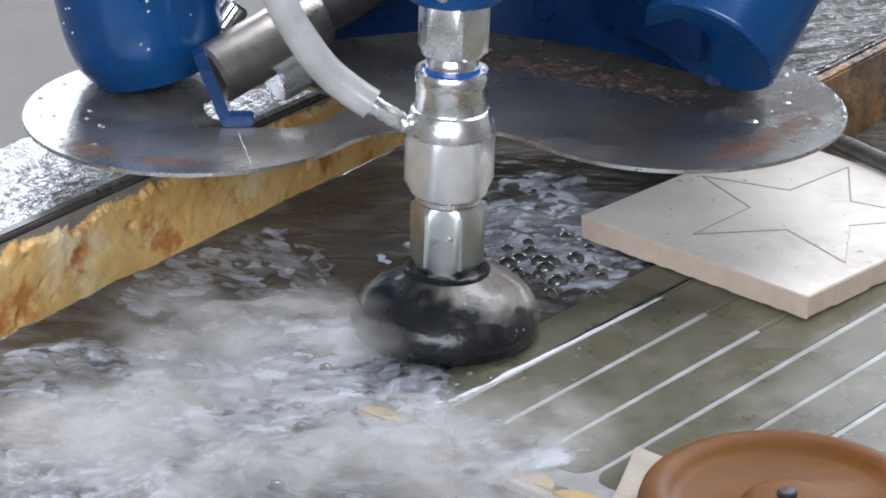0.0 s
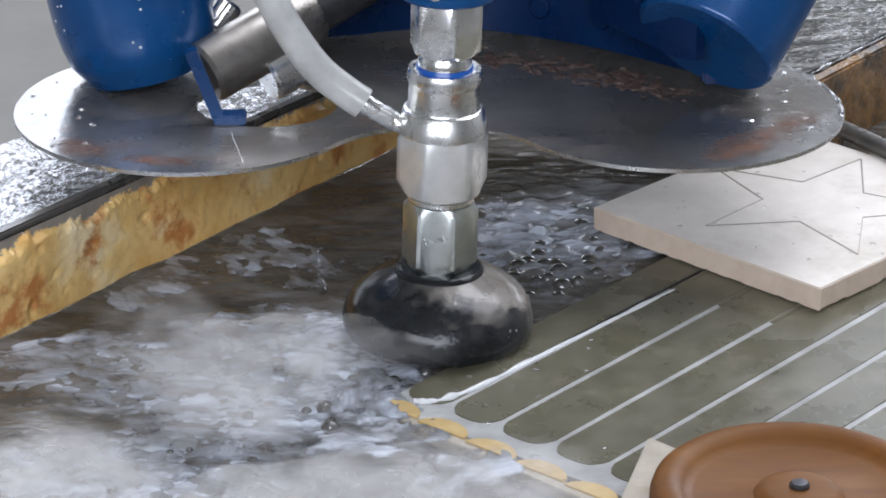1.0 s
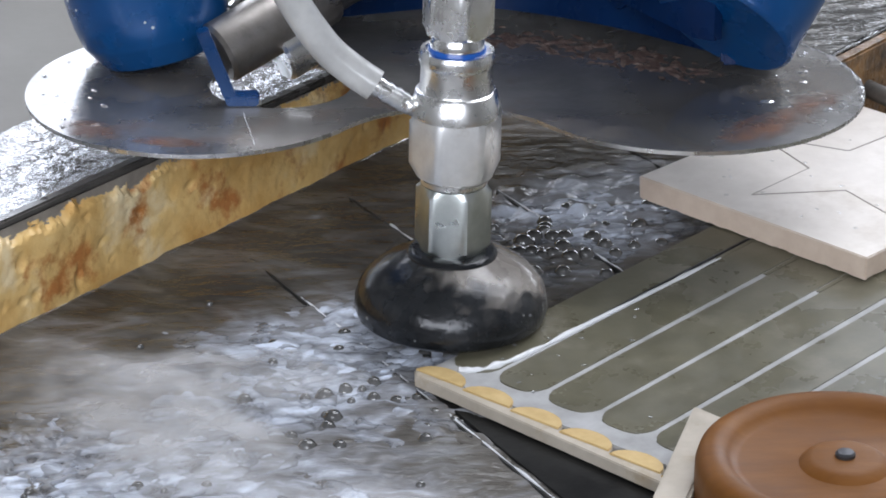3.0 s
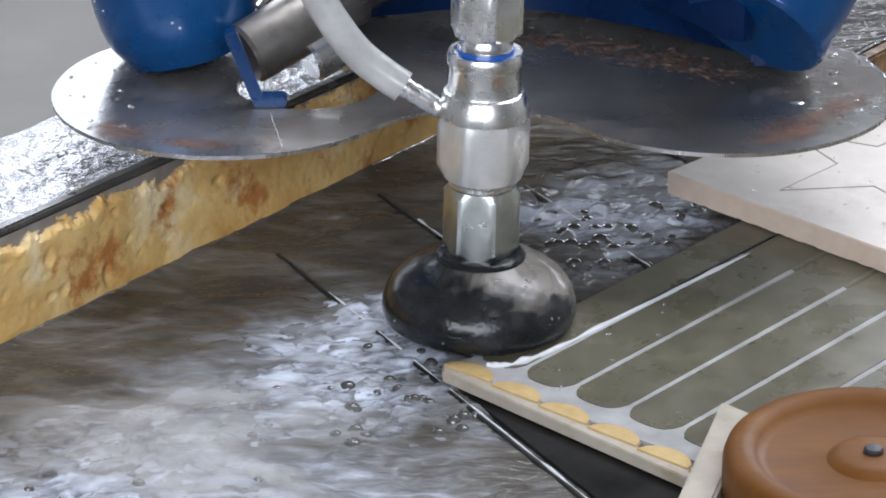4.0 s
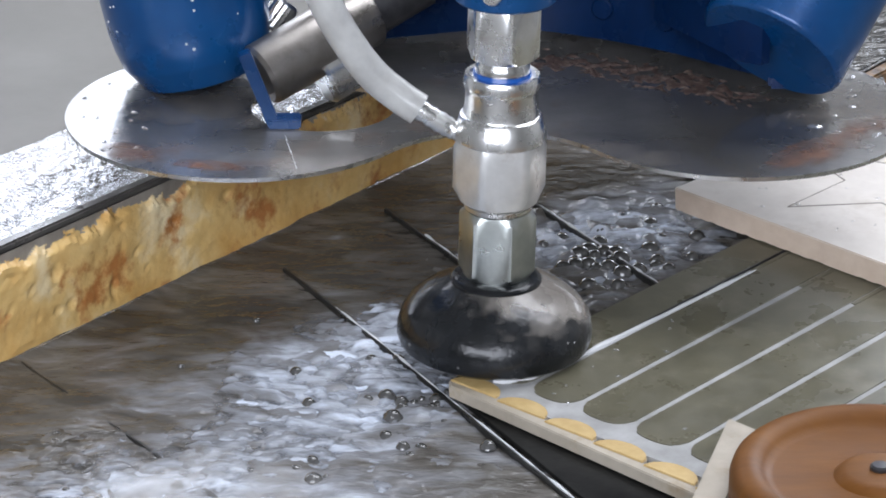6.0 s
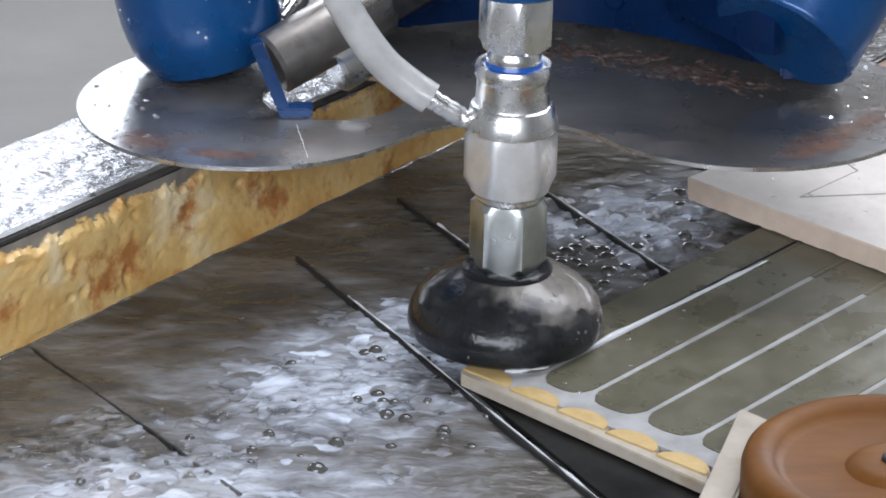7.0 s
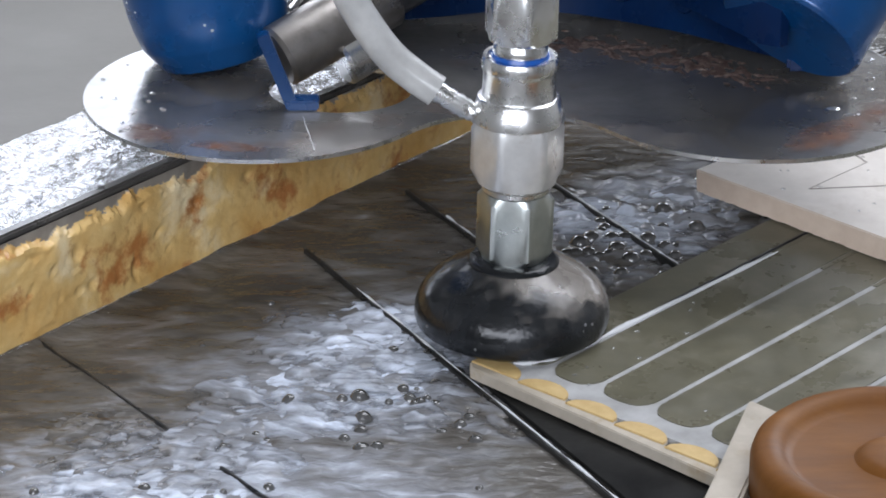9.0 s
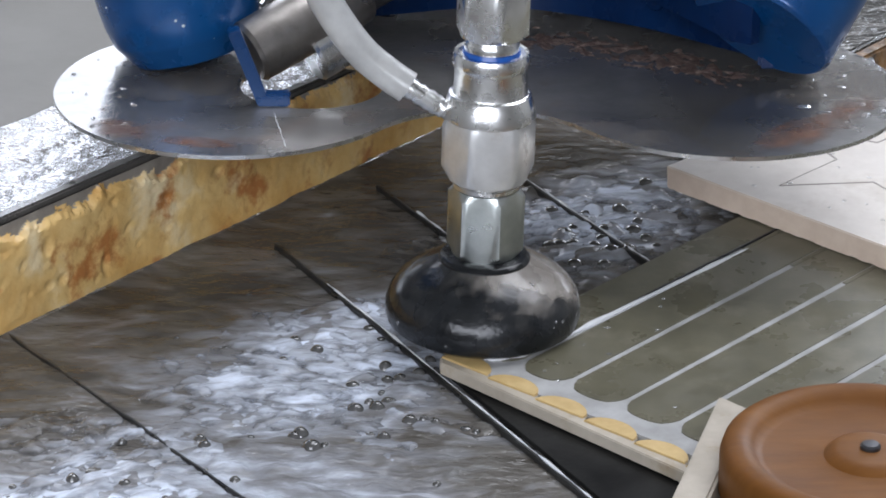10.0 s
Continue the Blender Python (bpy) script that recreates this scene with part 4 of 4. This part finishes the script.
        grid, worn = {}, bm.verts.layers.float.new("stain")
        for i in range(41):
            for j in range(25):
                u, v = i / 20 - 1, j / 12 - 1
                amount = 1 - u * u - v * v + 0.8 * noise.fractal((u * 2.6 + 9 * k, v * 1.5, 2.0), 0.8, 2.0, 5)
                if amount > 0.0 and u * u + v * v < 1:
                    grid[i, j] = bm.verts.new((u * lx, v * ly, 0.00018 + 0.0001 * noise.noise((u * 9, v * 5, k))))
                    grid[i, j][worn] = (0.62 if k < 4 else 0.75 if k < 6 else 0.28) * min(1.0, amount * 0.7) * min(1.0, 2.2 * (1 - u * u - v * v))
        for i in range(40):
            for j in range(24):
                q = [grid.get(w) for w in ((i, j), (i + 1, j), (i + 1, j + 1), (i, j + 1))]
                if None not in q:
                    bm.faces.new(q)
        keep_islands(bm, 12)
        bm.transform(pose(px, py, 0.0495, 0, 0, turn))
        part("stain", bm, film, plate, word)
    # water standing along the rim of the far lobe, and a few flat pools
    rim = [Vector((cx + (R - 0.0012) * math.cos(radians(-14 + i * 1.6)), cy + (R - 0.0012) * math.sin(radians(-14 + i * 1.6)), 0.0496)) for i in range(56)]
    part("water_bead", tube(rim, [max(0.0002, 0.0006 + 0.0020 * noise.noise((i * 0.42, 2, 6))) for i in range(56)], 8), CLEAR, plate, "broken bright bead of water along the rim")
    rp = random.Random(21)
    for k in range(34):
        a, d = (rp.uniform(-0.6, 1.2), rp.uniform(0.45, 0.93)) if k < 18 else (rp.uniform(2.2, 4.0), rp.uniform(0.6, 0.95))
        q = Vector(((cx if k < 18 else -cx) + R * d * math.cos(a), cy + R * d * math.sin(a), 0.0495))
        bm = bmesh.new()
        bmesh.ops.create_icosphere(bm, subdivisions=2, radius=1)
        size = rp.uniform(0.0006, 0.0020) if k < 18 else rp.uniform(0.0003, 0.0009)
        bm.transform(Matrix.Translation(q) @ Matrix.Rotation(rp.uniform(0, 3), 4, "Z") @ Matrix.Diagonal((size * rp.uniform(1.0, 2.2), size, 0.0005, 1)))
        part("water_drop", bm, CLEAR, plate)
    run = [Vector((-0.0714 + 0.0053 * i / 16 + 0.0003 * noise.noise((i * 0.4, 0, 0)), 0.060 - 0.031 * i / 16, 0.0494)) for i in range(17)]
    part("water_run", tube(run, [0.00012 + 0.0003 * abs(noise.noise((i * 0.7, 4, 0))) for i in range(17)], 8), GLINT_WATER, plate, "thin run of water")
    # specks of splashed water on the left housing
    rs = random.Random(12)
    foot, tip = Vector((-0.1030, 0.1130, 0.0515)), Vector((-0.140, 0.130, 0.22))
    up = (tip - foot).normalized()
    for k in range(26):
        a, h2 = math.radians(rs.uniform(200, 340)), rs.uniform(0.012, 0.06)
        r = 0.0222 + 0.0074 * min(1.0, h2 / 0.024)
        bm = bmesh.new()
        bmesh.ops.create_icosphere(bm, subdivisions=1, radius=rs.uniform(0.0004, 0.0009))
        bm.transform(Matrix.Translation(foot + up * h2 + Vector((r * math.cos(a), r * math.sin(a), 0))))
        part("water_speck", bm, GLINT_WATER, motor)
    # beads of water on the guard
    rb = random.Random(2)
    for k in range(8):
        a, t = math.radians(rb.choice((rb.uniform(195, 250), rb.uniform(290, 340)))), rb.uniform(0.0, 1.0)
        r, h2 = 0.0326 - 0.0012 * t, 0.0030 + 0.0065 * t
        bm = bmesh.new()
        bmesh.ops.create_icosphere(bm, subdivisions=2, radius=rb.uniform(0.0003, 0.0007))
        bm.transform(Matrix.Translation((r * math.cos(a), r * math.sin(a), h2)))
        part("water_bead", bm, CLEAR, guard)
    return ob


cutter = head()


# ---- drops on slab and tile ----
def drops():
    bm = bmesh.new()
    r = random.Random(9)
    for k in range(46):
        if k < 16:
            p = SLAB @ Vector((abs(r.gauss(0.03, 0.04)) + 0.008, -abs(r.gauss(0.02, 0.03)) - 0.003, 0.0002))
        else:
            p = Vector((r.uniform(0.12, 0.20), r.uniform(0.0, 0.09), 0.0))
            q = Matrix.Rotation(radians(46), 2) @ (p.xy - Vector((0.1714, 0.0540)))
            if abs(q.x) > 0.05 or abs(q.y) > 0.055:
                continue
            p.z = 0.0093
        s = r.uniform(0.0003, 0.0008)
        res = bmesh.ops.create_icosphere(bm, subdivisions=2, radius=1)
        bmesh.ops.transform(bm, matrix=Matrix.Translation(p) @ Matrix.Diagonal((s * r.uniform(0.8, 2.0), s, s * 0.45, 1)), verts=res["verts"])
    thing("water_drops", bm, CLEAR, "clear water drops scattered on the slab and the tile", "water drops", kind="stuff")


drops()
bm = lathe([(0.0001, 0.011), (0.0008, 0.008), (0.0015, 0.003), (0.0021, -0.003), (0.0023, -0.0065), (0.0018, -0.0092), (0.0008, -0.0105), (0.0001, -0.0108)], 20)
falling = thing("falling_drop", bm, CLEAR, "long drop of water falling from the steel plate's edge", "water drop")


# ---- what moves ----
LEVELS = ((0, -0.0030), (2, -0.0046), (3.3, -0.0064), (7, -0.0076), (10, -0.0077))


def level(t):
    for (t0, z0), (t1, z1) in zip(LEVELS, LEVELS[1:]):
        if t <= t1:
            return z0 + (z1 - z0) * (t - t0) / (t1 - t0)
    return LEVELS[-1][1]


def motions():
    steps = [(0, 16.7, 32.3), (0.5, 13.7, 29.3), (1, 9.8, 25.1), (1.5, 6.9, 22.2), (2, 3.3, 18.7), (3.5, -2.1, 10.0), (4, -1.5, 7.1), (4.5, -1.1, 5.2), (5, 0.1, 2.7),
             (6.5, 1.2, 0.2), (7, 0.7, 0.1), (7.5, -0.1, -1.2), (8, 0.0, -0.4), (8.5, -0.2, -0.8), (9, 0, 0), (9.5, 0.3, -0.6), (10, 0.1, -0.6)]
    walk(cutter, [(t, pose(HEAD.x + dx / 1000, HEAD.y + dy / 1000, HEAD.z)) for t, dx, dy in steps])
    rows = []
    for t in range(11):
        go = 0.004 * math.sin(t * 0.9) - 0.0012 * t
        rows.append((t, pose(WALL_WAY.x * go, WALL_WAY.y * go, level(t))))
    walk(water, rows)
    walk(falling, [(0, pose(0.0175, 0.0956, 0.038)), (1.7, pose(0.0065, 0.0840, 0.038)), (1.95, pose(0.0042, 0.0222, 0.038)), (2.0, pose(0.0041, 0.0220, 0.035)), (2.1, pose(0.0040, 0.0218, -0.012)), (2.2, pose(0.0040, 0.0218, -0.045)), (10, pose(0.0040, 0.0218, -0.045))])
    for ob, x, y, turn, ph in FLOATING:
        rows = []
        for k in range(21):
            t = k / 2
            rows.append((t, pose(x + 0.007 * math.sin(1.3 * t + ph) - 0.0012 * (t - 5), y + 0.006 * math.cos(1.1 * t + ph) - 0.0008 * (t - 5), level(t) + 0.0006 * math.sin(2.3 * t + ph),
                                 0.9 * math.sin(1.9 * t + ph), 0.9 * math.cos(1.6 * t + ph), turn + 14 * math.sin(0.6 * t + ph))))
        walk(ob, rows)
    for ob, x, y, z, turn, speed, ph in DRIFTING:
        walk(ob, [(k / 2, pose(x - 0.25 * speed * k / 2 + 0.008 * math.sin(1.5 * k / 2 + ph), y - 0.62 * speed * k / 2, z + 0.003 * math.sin(k / 2 + ph), 8 * math.sin(0.8 * k / 2 + ph), 6 * math.cos(0.7 * k / 2 + ph),
                               turn + 12 * k / 2)) for k in range(21)])
    for ob, x, y, turn, ph, end in SINKING:
        walk(ob, [(k / 2, pose(x - 0.004 * k / 2 + 0.005 * math.sin(1.2 * k / 2 + ph), y - 0.002 * k / 2 + 0.004 * math.cos(k / 2 + ph), level(k / 2) - 0.0040 * max(0.0, min(1.0, (k / 2 - end + 2) / 2)),
                               0, 0, turn + 20 * math.sin(0.5 * k / 2 + ph))) for k in range(21)])
    for ob, x, y, turn, ph in RUNNING:
        rows = []
        for k in range(21):
            t = k / 2
            go = min(1.0, t / 3.0) ** 1.3
            z = 0.0012 * (1 - go) + (level(t) - 0.0035 * max(0, min(1, (t - 3) / 2))) * go
            rows.append((t, pose(x - 0.080 * go, y - 0.045 * go, z, 0, 0, turn + 30 * go)))
        walk(ob, rows)


motions()
